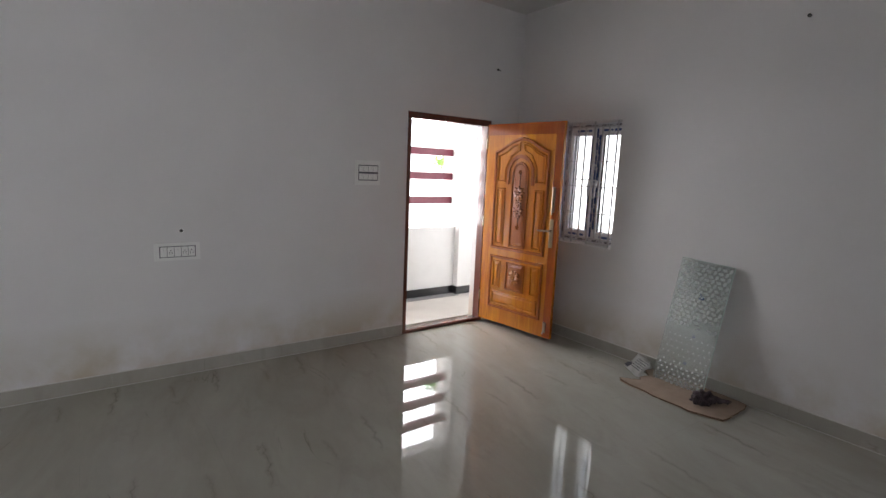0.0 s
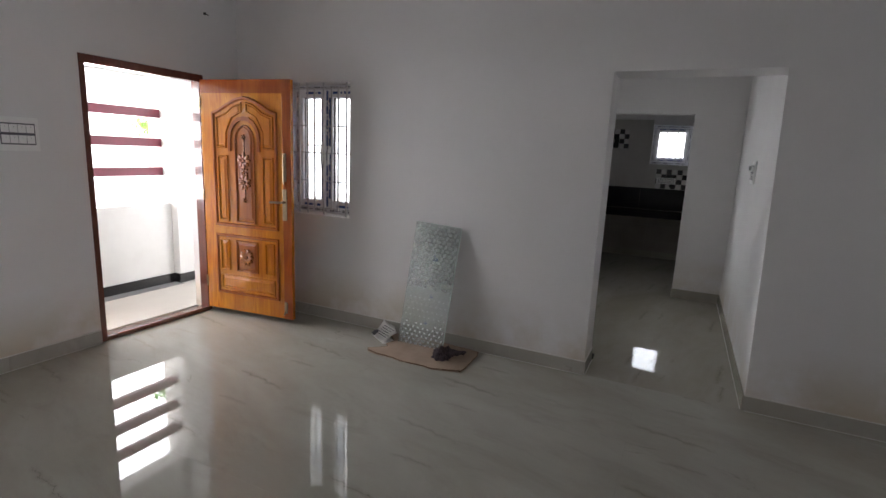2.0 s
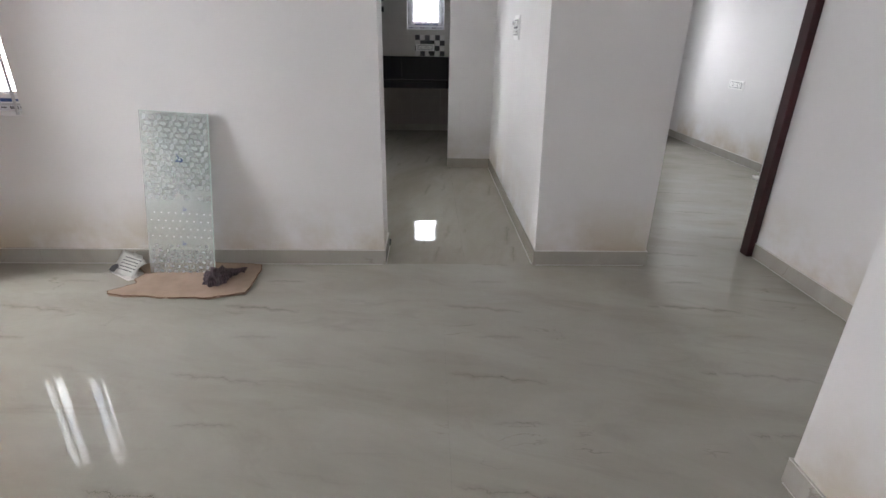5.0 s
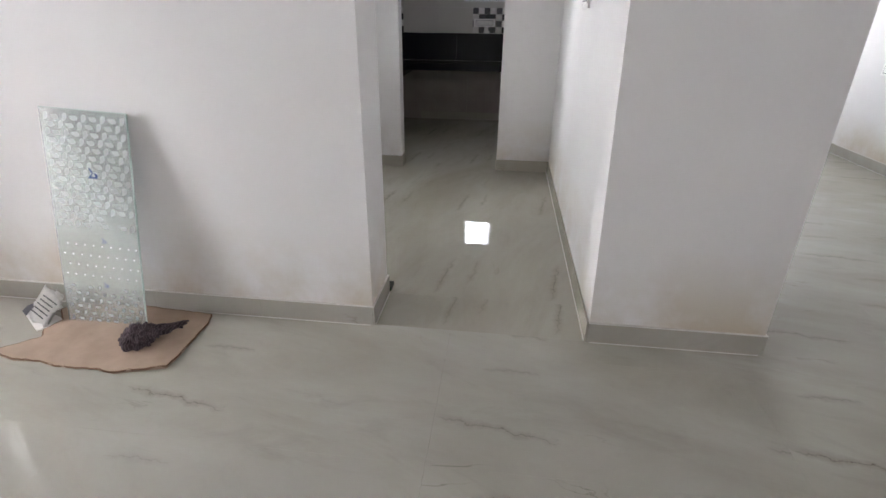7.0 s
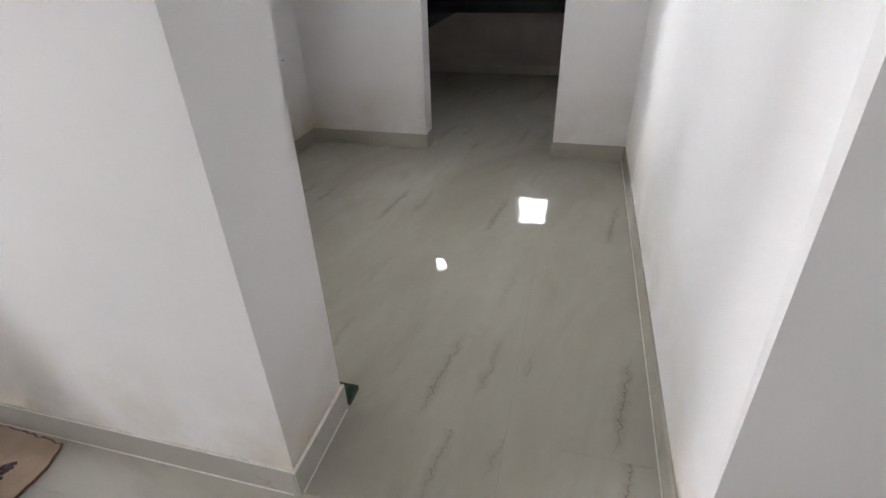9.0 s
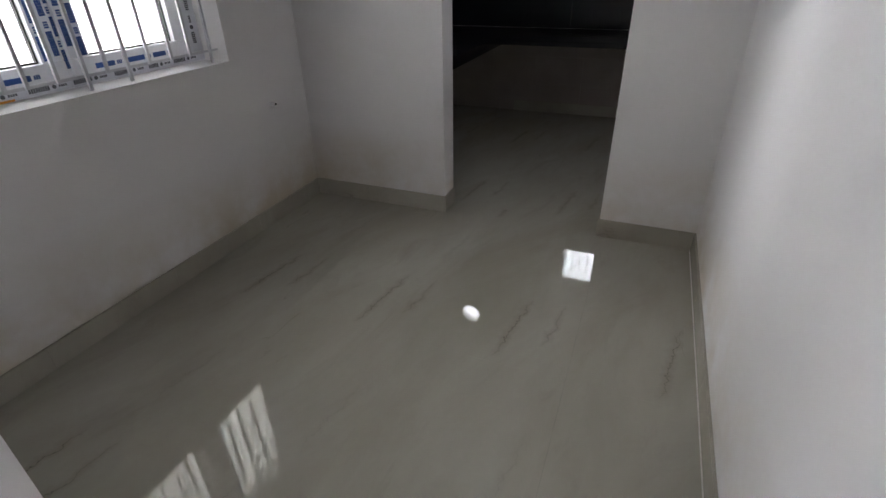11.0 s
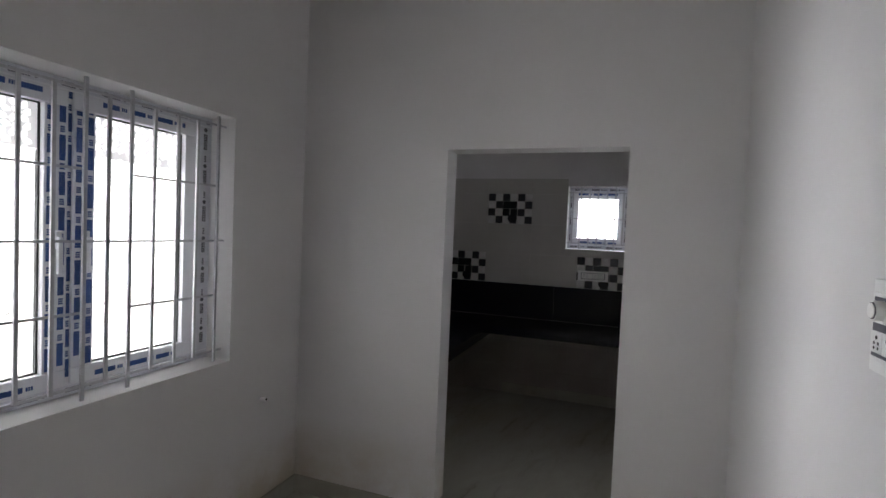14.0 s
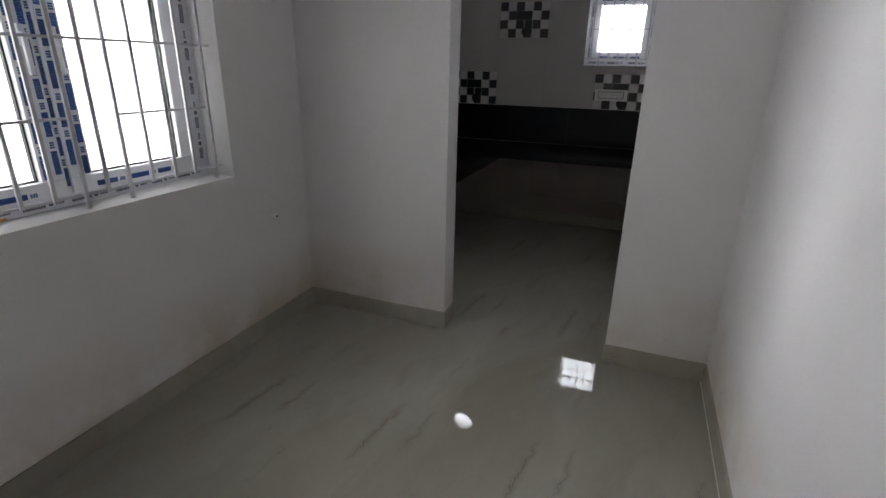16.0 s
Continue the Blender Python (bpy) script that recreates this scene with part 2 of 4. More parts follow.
M = dict(
    plaster=plaster(),
    ceiling=plain("ceiling_paint", (0.64, 0.63, 0.61), 0.85, vary=0.03, scale=2),
    marble=marble("polished_marble_tile", (0.91, 0.905, 0.85)),
    # same tile as the hall; the dimmer dining light is tinted into it
    marble_turned_dim=marble("polished_marble_tile_turned_dim", (0.87, 0.857, 0.785), turn=76, swap=True),
    skirt=marble("skirting_tile", (0.97, 0.95, 0.91), 0.18),
    skirt_dining=marble("dining_skirting_tile", (0.92, 0.89, 0.82), 0.16),
    grout=plain("grout", (0.30, 0.29, 0.26), 0.9),
    mortar=plain("white_cement_bead", (0.66, 0.64, 0.6), 0.85),
    teak=wood("varnished_teak", (0.74, 0.28, 0.016), (0.42, 0.10, 0.007)),
    teak_dark=wood("carved_teak", (0.50, 0.15, 0.02), (0.26, 0.06, 0.01)),
    # redder tone paints in the dark reflection on the varnish
    teak_reflecting=wood("teak_with_dark_reflection", (0.44, 0.11, 0.012), (0.25, 0.045, 0.008)),
    frame_wood=wood("red_brown_wood", (0.17, 0.045, 0.025), (0.09, 0.02, 0.012), 0.25),
    maroon=plain("maroon_paint", (0.045, 0.006, 0.010), 0.3),
    slat=plain("maroon_slat_paint", (0.13, 0.015, 0.03), 0.4),
    brass=plain("aged_brass", (0.40, 0.30, 0.17), 0.42, 1.0),
    steel=plain("steel", (0.55, 0.55, 0.55), 0.3, 1.0),
    upvc=plain("white_upvc", (0.78, 0.79, 0.82), 0.3, vary=0.02),
    film=plain("printed_film", (0.66, 0.67, 0.72), 0.4, vary=0.06),
    blue=plain("blue_print", (0.012, 0.06, 0.24), 0.4),
    grey_print=plain("grey_print", (0.10, 0.10, 0.12), 0.5),
    orange=plain("orange_tape", (0.75, 0.30, 0.03), 0.5),
    grille=plain("grey_white_painted_steel", (0.52, 0.52, 0.55), 0.45),
    gasket=plain("black_gasket", (0.02, 0.02, 0.02), 0.6),
    pane=glass("window_glass", (0.64, 0.66, 0.65)),
    pane_clear=glass("clear_window_glass", (0.76, 0.77, 0.77)),
    granite=plain("black_granite", (0.010, 0.010, 0.015), 0.2, vary=0.5, scale=180, shine=0.25),
    wall_tile=plain("glossy_wall_tile", (0.50, 0.49, 0.46), 0.12, vary=0.03, scale=3),
    under_tile=plain("lower_wall_tile", (0.30, 0.265, 0.235), 0.35, vary=0.08, scale=5),
    tile_black=plain("black_mosaic", (0.02, 0.02, 0.022), 0.15),
    tile_grey=plain("grey_mosaic", (0.045, 0.045, 0.05), 0.15),
    tile_white=plain("white_mosaic", (0.62, 0.61, 0.6), 0.15),
    plastic=plain("white_plastic", (0.82, 0.82, 0.81), 0.35, vary=0.03),
    dark_plastic=plain("dark_recess", (0.03, 0.03, 0.03), 0.5),
    card=plain("brown_cardboard", (0.37, 0.275, 0.205), 0.85, vary=0.12, scale=9),
    card_edge=plain("torn_card_edge", (0.16, 0.09, 0.05), 0.9),
    paper=plain("newsprint", (0.72, 0.71, 0.68), 0.9, vary=0.06),
    ink=plain("printing_ink", (0.05, 0.05, 0.06), 0.8),
    etched_pane=translucent("etched_pane_glass", (0.45, 0.45, 0.45), (0.16, 0.16, 0.157)),
    etched_clear=translucent("clear_etched_leaf", (0.5, 0.5, 0.5), (0.6, 0.6, 0.6)),
    sheet_glass=frosted("green_tinted_sheet_glass", (0.90, 0.96, 0.945), 0.8, 0.22),
    etched=frosted("etched_pattern", (0.90, 0.955, 0.94), 0.75, 0.45),
    glass_edge=plain("cut_glass_edge", (0.62, 0.74, 0.70), 0.2),
    rag=striped_cloth(),
    mat_green=plain("speckled_green_stone", (0.010, 0.035, 0.013), 0.25, vary=0.5, scale=90),
    balcony_floor=plain("balcony_floor_tile", (0.52, 0.50, 0.46), 0.35, vary=0.06, scale=3),
    balcony_border=plain("grey_border_tile", (0.20, 0.20, 0.20), 0.35),
    black_tile=plain("black_skirting_tile", (0.012, 0.012, 0.014), 0.25),
    leaf=plain("green_leaf", (0.10, 0.30, 0.02), 0.6, vary=0.4, scale=8),
    bark=plain("bark", (0.12, 0.09, 0.06), 0.9),
    ground=plain("dry_ground", (0.22, 0.19, 0.15), 0.95, vary=0.2, scale=0.6),
    render_wall=plain("compound_wall_paint", (0.62, 0.62, 0.60), 0.85, vary=0.06, scale=2),
)

# ---- mesh helpers ----


def mesh(bm, name, material):
    me = bpy.data.meshes.new(name)
    bmesh.ops.recalc_face_normals(bm, faces=bm.faces)
    bm.to_mesh(me)
    bm.free()
    me.materials.append(material)
    return me


def part(name, bm, material, parent=None, label=""):
    ob = new(name, mesh(bm, name, material))
    if parent is not None:
        ob.parent = parent
    return tagged(ob, label)


def smooth(ob):
    for p in ob.data.polygons:
        p.use_smooth = True
    return ob


def empty(name, x=0, y=0, z=0, rz=0, **tags):
    ob = new(name)
    ob.empty_display_size = 0.1
    ob.matrix_basis = pose(x, y, z, 0, 0, rz)
    return tagged(ob, **tags)


def box(x0, x1, y0, y1, z0, z1, bevel=0.0, bm=None):
    bm = bm or bmesh.new()
    m = Matrix.LocRotScale(((x0 + x1) / 2, (y0 + y1) / 2, (z0 + z1) / 2), None, (abs(x1 - x0), abs(y1 - y0), abs(z1 - z0)))
    made = bmesh.ops.create_cube(bm, size=1, matrix=m)
    if bevel:
        edges = list({e for v in made["verts"] for e in v.link_edges})
        bmesh.ops.bevel(bm, geom=edges, offset=bevel, segments=2, affect="EDGES", profile=0.6)
    return bm


def rod(p, q, r, sides=8, bm=None, r2=None):
    bm = bm or bmesh.new()
    p, q = Vector(p), Vector(q)
    m = Matrix.Translation((p + q) / 2) @ (q - p).to_track_quat("Z", "Y").to_matrix().to_4x4()
    bmesh.ops.create_cone(bm, cap_ends=True, segments=sides, radius1=r, radius2=r if r2 is None else r2, depth=(q - p).length, matrix=m)
    return bm


def prism(points, z0, z1, bm=None, m=None):
    """A flat outline in x, y drawn out from z0 to z1, then laid by m."""
    bm = bm or bmesh.new()
    m = m or Matrix()
    low = [bm.verts.new(m @ Vector((x, y, z0))) for x, y in points]
    top = [bm.verts.new(m @ Vector((x, y, z1))) for x, y in points]
    bm.faces.new(low[::-1])
    bm.faces.new(top)
    k = len(points)
    for i in range(k):
        bm.faces.new((low[i], low[(i + 1) % k], top[(i + 1) % k], top[i]))
    return bm


def wall(name, axis, a0, a1, n0, n1, z1, openings=(), material=None):
    """A wall along an axis from a0 to a1, between the planes n0 and n1, with openings (a, b, z, z)."""
    bm = bmesh.new()

    def slab(u0, u1, w0, w1):
        if u1 - u0 > 1e-4 and w1 - w0 > 1e-4:
            if axis == "x":
                box(u0, u1, n0, n1, w0, w1, bm=bm)
            else:
                box(n0, n1, u0, u1, w0, w1, bm=bm)
    at = a0
    for u0, u1, w0, w1 in sorted(openings):
        slab(at, u0, 0, z1)
        slab(u0, u1, 0, w0)
        slab(u0, u1, w1, z1)
        at = u1
    slab(at, a1, 0, z1)
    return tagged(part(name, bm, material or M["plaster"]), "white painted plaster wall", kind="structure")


# ---- structure ----
H = 3.26
DOOR_Y0, DOOR_Y1 = -1.405, -0.385
T = 0.315
wall("wall_west", "y", -5.8, T, -0.23, 0, H, [(DOOR_Y0, DOOR_Y1, 0, 2.14)])
wall("wall_north", "x", 0.0, 7.84, 0, T, H, [(0.55, 1.293, 0.961, 2.12), (3.413, 4.436, 0, 2.14), (5.205, 6.075, 0, 2.125)])
for v in scene.objects["wall_north"].data.vertices:  # the plaster arris of the pier is a little out of plumb
    if abs(v.co.x - 4.436) < 0.001 and v.co.y < 0.01:
        v.co.x += 0.006 - 0.027 * v.co.z
wall("wall_south", "x", 0.0, 5.21, -5.8, -5.57, H)
# the opening is a guess, cut to let the rear fill in
wall("wall_hall_east", "y", -5.57, -1.84, 4.98, 5.21, H, [(-5.3, -4.1, 0.95, 2.15)])
wall("wall_passage_south", "x", 5.21, 6.075, -1.87, -1.84, H)
wall("wall_passage_east", "y", -1.87, 0.0, 6.075, 6.36, H)
wall("wall_dining_west", "y", T, 5.6, 1.83, 2.06, H, [(0.76, 2.217, 0.957, 2.194)])
wall("wall_dining_east", "y", T, 5.36, 4.436, 4.66, H)
wall("wall_kitchen_partition", "x", 2.06, 4.436, 2.797, 2.95, H, [(2.998, 3.938, 0, 2.117)])
wall("wall_kitchen_north", "x", 2.06, 4.66, 5.36, 5.6, H, [(2.08, 2.58, 2.58, 3.08), (3.368, 3.945, 1.542, 2.173)])
wall("wall_bedroom_east", "y", T, 5.2, 7.70, 8.06, H)
wall("wall_bedroom_north", "x", 4.66, 8.06, 5.2, 5.43, H, [(5.6, 7.0, 0.95, 2.1)])

# round exhaust hole high in the kitchen wall
bm = bmesh.new()
K = 24
sq, rd = [], []
for i in range(K):
    a = 2 * math.pi * (i + 0.5) / K
    c, d = math.cos(a), math.sin(a)
    k = 0.25 / max(abs(c), abs(d))
    sq.append((c * k, d * k))
    rd.append((c, d))
rings = [[bm.verts.new((x, y, z)) for x, z in pts] for pts, y in ((sq, 0), ([(0.12 * x, 0.12 * z) for x, z in rd], 0), ([(0.235 * x, 0.235 * z) for x, z in rd], 0.24), (sq, 0.24))]
for p, q in zip(rings, rings[1:] + rings[:1]):
    for i in range(K):
        bm.faces.new((p[i], p[(i + 1) % K], q[(i + 1) % K], q[i]))
ob = tagged(part("exhaust_hole_ring", bm, M["plaster"]), "plastered ring round the exhaust fan hole", kind="structure")
ob.location = (2.33, 5.36, 2.83)

tagged(part("floor", box(-0.2, 8.0, -5.7, 5.5, -0.15, -0.012), M["grout"]), "grout bed under polished floor tiles", kind="structure")
tagged(part("ceiling", box(-0.23, 8.06, -5.8, 5.6, H, H + 0.15), M["ceiling"]), "off-white painted ceiling", kind="structure")

# ---- doorways, entrance door ----


def door_frame(name, width, height, deep, post, head, material, label, m, sill=0.0):
    """A wooden frame: width and height over all; local y goes into the wall."""
    root = empty(name)
    root.matrix_basis = m
    tagged(root, label, "door frame", kind="structure")
    part("post", box(0, post, 0, deep, 0, height - head, 0.004), material, root)
    part("post", box(width - post, width, 0, deep, 0, height - head, 0.004), material, root)
    part("lintel", box(0, width, 0, deep, height - head, height, 0.004), material, root)
    if sill:
        part("sill", box(post, width - post, 0, deep, 0, sill, 0.006), material, root)
    return root


door_frame("door_1", 1.02, 2.14, 0.10, 0.045, 0.062, M["frame_wood"], "red-brown wooden entrance door frame with a raised sill",
           pose(-0.004, DOOR_Y0, 0, 0, 0, 90), 0.035)
door_frame("door_2", 0.87, 2.125, 0.085, 0.05, 0.085, M["maroon"], "dark maroon painted bedroom door frame with no door hung",
           pose(5.205, 0.15, 0))


def outline_panel(bm, points, y0, y1, width):
    """A raised moulding that runs round a closed outline in x, z."""
    k = len(points)
    c = Vector((sum(p[0] for p in points) / k, sum(p[1] for p in points) / k))
    pts = [Vector(p) for p in points]
    inner = []
    for i in range(k):
        a, b, d = pts[i - 1], pts[i], pts[(i + 1) % k]
        e1, e2 = (b - a).normalized(), (d - b).normalized()
        n = Vector((-(e1 + e2).y, (e1 + e2).x))
        n.normalize()
        s = width / max(0.35, abs(n.dot(Vector((-e1.y, e1.x)))))
        inner.append(b + n * s)
    rings = []
    for f, y in ((0.0, y0), (0.25, y1), (0.7, y1), (1.0, y0)):
        rings.append([bm.verts.new((p.x + (q.x - p.x) * f, y, p.y + (q.y - p.y) * f)) for p, q in zip(pts, inner)])
    for r, s in zip(rings, rings[1:]):
        for i in range(k):
            bm.faces.new((r[i], r[(i + 1) % k], s[(i + 1) % k], s[i]))
    return inner


def raised_field(bm, points, y0, y1, inset):
    """A raised field with sloping edges inside an outline in x, z."""
    k = len(points)
    cx, cz = sum(p[0] for p in points) / k, sum(p[1] for p in points) / k
    w = max(p[0] for p in points) - min(p[0] for p in points)
    h = max(p[1] for p in points) - min(p[1] for p in points)
    low = [bm.verts.new((x, y0, z)) for x, z in points]
    top = [bm.verts.new((cx + (x - cx) * (1 - 2 * inset / w), y1, cz + (z - cz) * (1 - 2 * inset / h))) for x, z in points]
    for i in range(k):
        bm.faces.new((low[i], low[(i + 1) % k], top[(i + 1) % k], top[i]))
    bm.faces.new(top)


def rect(x0, x1, z0, z1):
    return [(x0, z0), (x1, z0), (x1, z1), (x0, z1)]


def entrance_door():
    """Local x from the hinge to the lock side, front face towards -y."""
    W, T, Z0, Z1 = 0.93, 0.038, 0.045, 2.098
    root = empty("entrance_door", 0.008, -0.432, 0, 6.8)
    tagged(root, "open varnished orange-brown teak door with carved arched panels", "door")
    part("leaf", box(0, W, 0, T, Z0, Z1, 0.004), M["teak"], root)
    # thin redder strips carry the painted reflection at the lock side and top
    part("lock_stile", box(0.845, W, -0.002, 0.0, Z0 + 0.001, Z1 - 0.001, 0.001), M["teak_reflecting"], root, "lock side strip with a dark reflection painted in as redder wood")
    part("top_rail", box(0.001, 0.844, -0.0018, 0.0, 1.985, Z1 - 0.001, 0.0008), M["teak_reflecting"], root, "top strip with a dark reflection painted in as redder wood")
    part("mid_rail", box(0.001, 0.844, -0.0014, 0.0, 0.775, 0.812, 0.0006), M["teak"], root)
    fr = bmesh.new()
    # upper field: shoulders and a crown
    xs0, xs1, zb, zs, zt = 0.12, W - 0.13, 0.83, 1.70, 1.96
    arch = [(xs0, zb), (xs1, zb), (xs1, zs + 0.10)]
    for i in range(13):
        t = i / 12
        x = xs1 - 0.0 - (xs1 - xs0) * t
        arch.append((x, zs + 0.13 + (zt - zs - 0.13) * math.sin(math.pi * t) ** 1.5))
    arch.append((xs0, zs + 0.10))
    outline_panel(fr, arch, 0.001, -0.016, 0.032)
    outline_panel(fr, rect(xs0, xs1, 0.20, 0.76), 0.001, -0.014, 0.028)
    part("moulding", fr, M["teak_dark"], root, "darker red-brown raised moulding")
    xc = (xs0 + xs1) / 2
    px = 0.165

    def panel(points, material=M["teak"], edge=0.018):
        bm = bmesh.new()
        inner = outline_panel(bm, points, 0.001, -0.012, edge)
        raised_field(bm, [tuple(v) for v in inner], 0.001, -0.007, 0.02)
        part("panel", bm, material, root)
    # centre panel with a round head
    ar = [(xc - 0.105, 0.87), (xc + 0.105, 0.87)]
    ar += [(xc + 0.105 * math.cos(a), 1.60 + 0.125 * math.sin(a)) for a in np.linspace(0, math.pi, 11)]
    panel(ar, M["teak_dark"], 0.02)
    ring = [(xc - 0.165, 1.50), (xc - 0.14, 1.50), (xc - 0.14, 1.60)]
    ring += [(xc + 0.14 * math.cos(a), 1.60 + 0.16 * math.sin(a)) for a in np.linspace(math.pi, 0, 11)[1:]]
    ring += [(xc + 0.14, 1.50), (xc + 0.165, 1.50), (xc + 0.165, 1.60)]
    ring += [(xc + 0.168 * math.cos(a), 1.60 + 0.195 * math.sin(a)) for a in np.linspace(0, math.pi, 11)[1:]]
    part("arch_moulding", prism(ring[::-1], 0, 0.013, m=Matrix(((1, 0, 0, 0), (0, 0, -1, 0), (0, 1, 0, 0), (0, 0, 0, 1)))), M["teak_dark"], root)
    panel(rect(px, px + 0.115, 0.88, 1.46))
    panel(rect(W - px - 0.125, W - px - 0.01, 0.88, 1.46))
    # curved upper side panels
    for s in (-1, 1):
        pts = [(xc + s * 0.30, 1.52), (xc + s * 0.19, 1.52), (xc + s * 0.185, 1.66), (xc + s * 0.12, 1.78), (xc + s * 0.018, 1.83), (xc + s * 0.018, 1.915),
               (xc + s * 0.10, 1.895), (xc + s * 0.19, 1.83), (xc + s * 0.30, 1.79)]
        panel(pts if s < 0 else pts[::-1])
    # lower field
    panel(rect(px, px + 0.105, 0.42, 0.71))
    panel(rect(W - px - 0.115, W - px - 0.01, 0.42, 0.71))
    panel(rect(xc - 0.12, xc + 0.12, 0.42, 0.71), M["teak_dark"])
    panel(rect(px, W - px - 0.01, 0.24, 0.385))

    def carving(x, z, r, petals, turn=0.0):
        bm = bmesh.new()
        for i in range(petals):
            a = 2 * math.pi * i / petals + turn
            m = Matrix.Translation((x + 0.6 * r * math.cos(a), -0.014, z + 0.6 * r * math.sin(a))) @ Matrix.Rotation(-a, 4, "Y") @ Matrix.Diagonal((r * 0.46, 0.012, r * 0.24, 1))
            bmesh.ops.create_uvsphere(bm, u_segments=8, v_segments=6, radius=1, matrix=m)
        bmesh.ops.create_uvsphere(bm, u_segments=8, v_segments=6, radius=1, matrix=Matrix.Translation((x, -0.016, z)) @ Matrix.Diagonal((r * 0.2, 0.014, r * 0.2, 1)))
        smooth(part("carving", bm, M["teak_dark"], root, "carved wooden flower"))
    carving(xc, 1.42, 0.07, 8)
    carving(xc, 1.235, 0.07, 8, 0.3)
    carving(xc, 1.327, 0.045, 6, 0.5)
    carving(xc, 1.62, 0.024, 5)
    carving(xc, 1.08, 0.024, 5)
    carving(xc, 0.565, 0.075, 10)
    part("carved_stem", rod((xc, -0.010, 1.09), (xc, -0.010, 1.60), 0.0045), M["teak_dark"], root)
    # ironmongery
    hx = W - 0.065
    plate = part("handle_plate", box(hx - 0.022, hx + 0.022, -0.006, 0, 0.93, 1.20, 0.003), M["brass"], root, "aged brass lock plate")
    part("lever", rod((hx + 0.005, -0.045, 1.09), (hx - 0.12, -0.05, 1.085), 0.009, 10), M["brass"], plate, "brass lever")
    part("spindle", rod((hx, 0, 1.09), (hx, -0.05, 1.09), 0.011, 10), M["brass"], plate)
    bolt = part("tower_bolt", box(hx - 0.018, hx + 0.018, -0.010, 0, 1.26, 1.50, 0.003), M["brass"], root, "brass tower bolt")
    part("bolt_rod", rod((hx, -0.016, 1.24), (hx, -0.016, 1.49), 0.007, 10), M["brass"], bolt)
    stop = part("door_stop", box(hx - 0.014, hx + 0.014, -0.012, 0, 0.10, 0.20, 0.003), M["brass"], root, "small brass door stopper")
    part("stop_hook", rod((hx, -0.012, 0.12), (hx, -0.035, 0.09), 0.006), M["brass"], stop)
    for z in (0.3, 1.1, 1.9):
        part("hinge", rod((0.0, -0.006, z - 0.05), (0.0, -0.006, z + 0.05), 0.007), M["brass"], root)
    return root


entrance_door()

# ---- windows ----


def print_row(bm, x0, x1, z0, z1, y, rnd, upright, bold=False):
    """Bars of print along a strip of film: words as small blocks, with round marks between."""
    a, end = (z0, z1) if upright else (x0, x1)
    if upright and x1 - x0 > 0.034:
        x0, x1 = (x0 + x1) / 2 - 0.015, (x0 + x1) / 2 + 0.015
    w = (x1 - x0) if upright else (z1 - z0)
    mid = (x0 + x1) / 2 if upright else (z0 + z1) / 2
    half = min(w / 2, 0.014)

    def block(lo, hi, high):
        if hi > end:
            return
        if upright:
            box(mid - high, mid + high, y - 0.0012, y, lo, hi, bm=bm)
        else:
            box(lo, hi, y - 0.0012, y, mid - high, mid + high, bm=bm)

    a += rnd.uniform(0, 0.05)
    while a < end - 0.02:
        for _ in range(rnd.choice((8, 10, 11)) if bold else rnd.choice((6, 8, 9))):
            block(a, a + (0.0082 if bold else 0.0066), half * (rnd.uniform(0.88, 0.98) if bold else rnd.uniform(0.72, 0.85)))
            a += 0.0088
        a += 0.010
        if not bold and a + half * 1.6 < end:
            c_ = (mid, a + half * 0.7) if upright else (a + half * 0.7, mid)
            prism([(c_[0] + half * 0.75 * math.cos(k), c_[1] + half * 0.75 * math.sin(k)) for k in np.linspace(0, 2 * math.pi, 9)[:-1]], 0, 0.0013, bm,
                  Matrix(((1, 0, 0, 0), (0, 0, -1, y), (0, 1, 0, 0), (0, 0, 0, 1))))
        a += 0.0 if bold else half * 1.6 + 0.008
        for _ in range(3 if bold else 4):
            block(a, a + 0.006, half * (0.7 if bold else 0.4))
            a += 0.0085
        a += rnd.uniform(0.008, 0.02) if bold else rnd.uniform(0.02, 0.045)


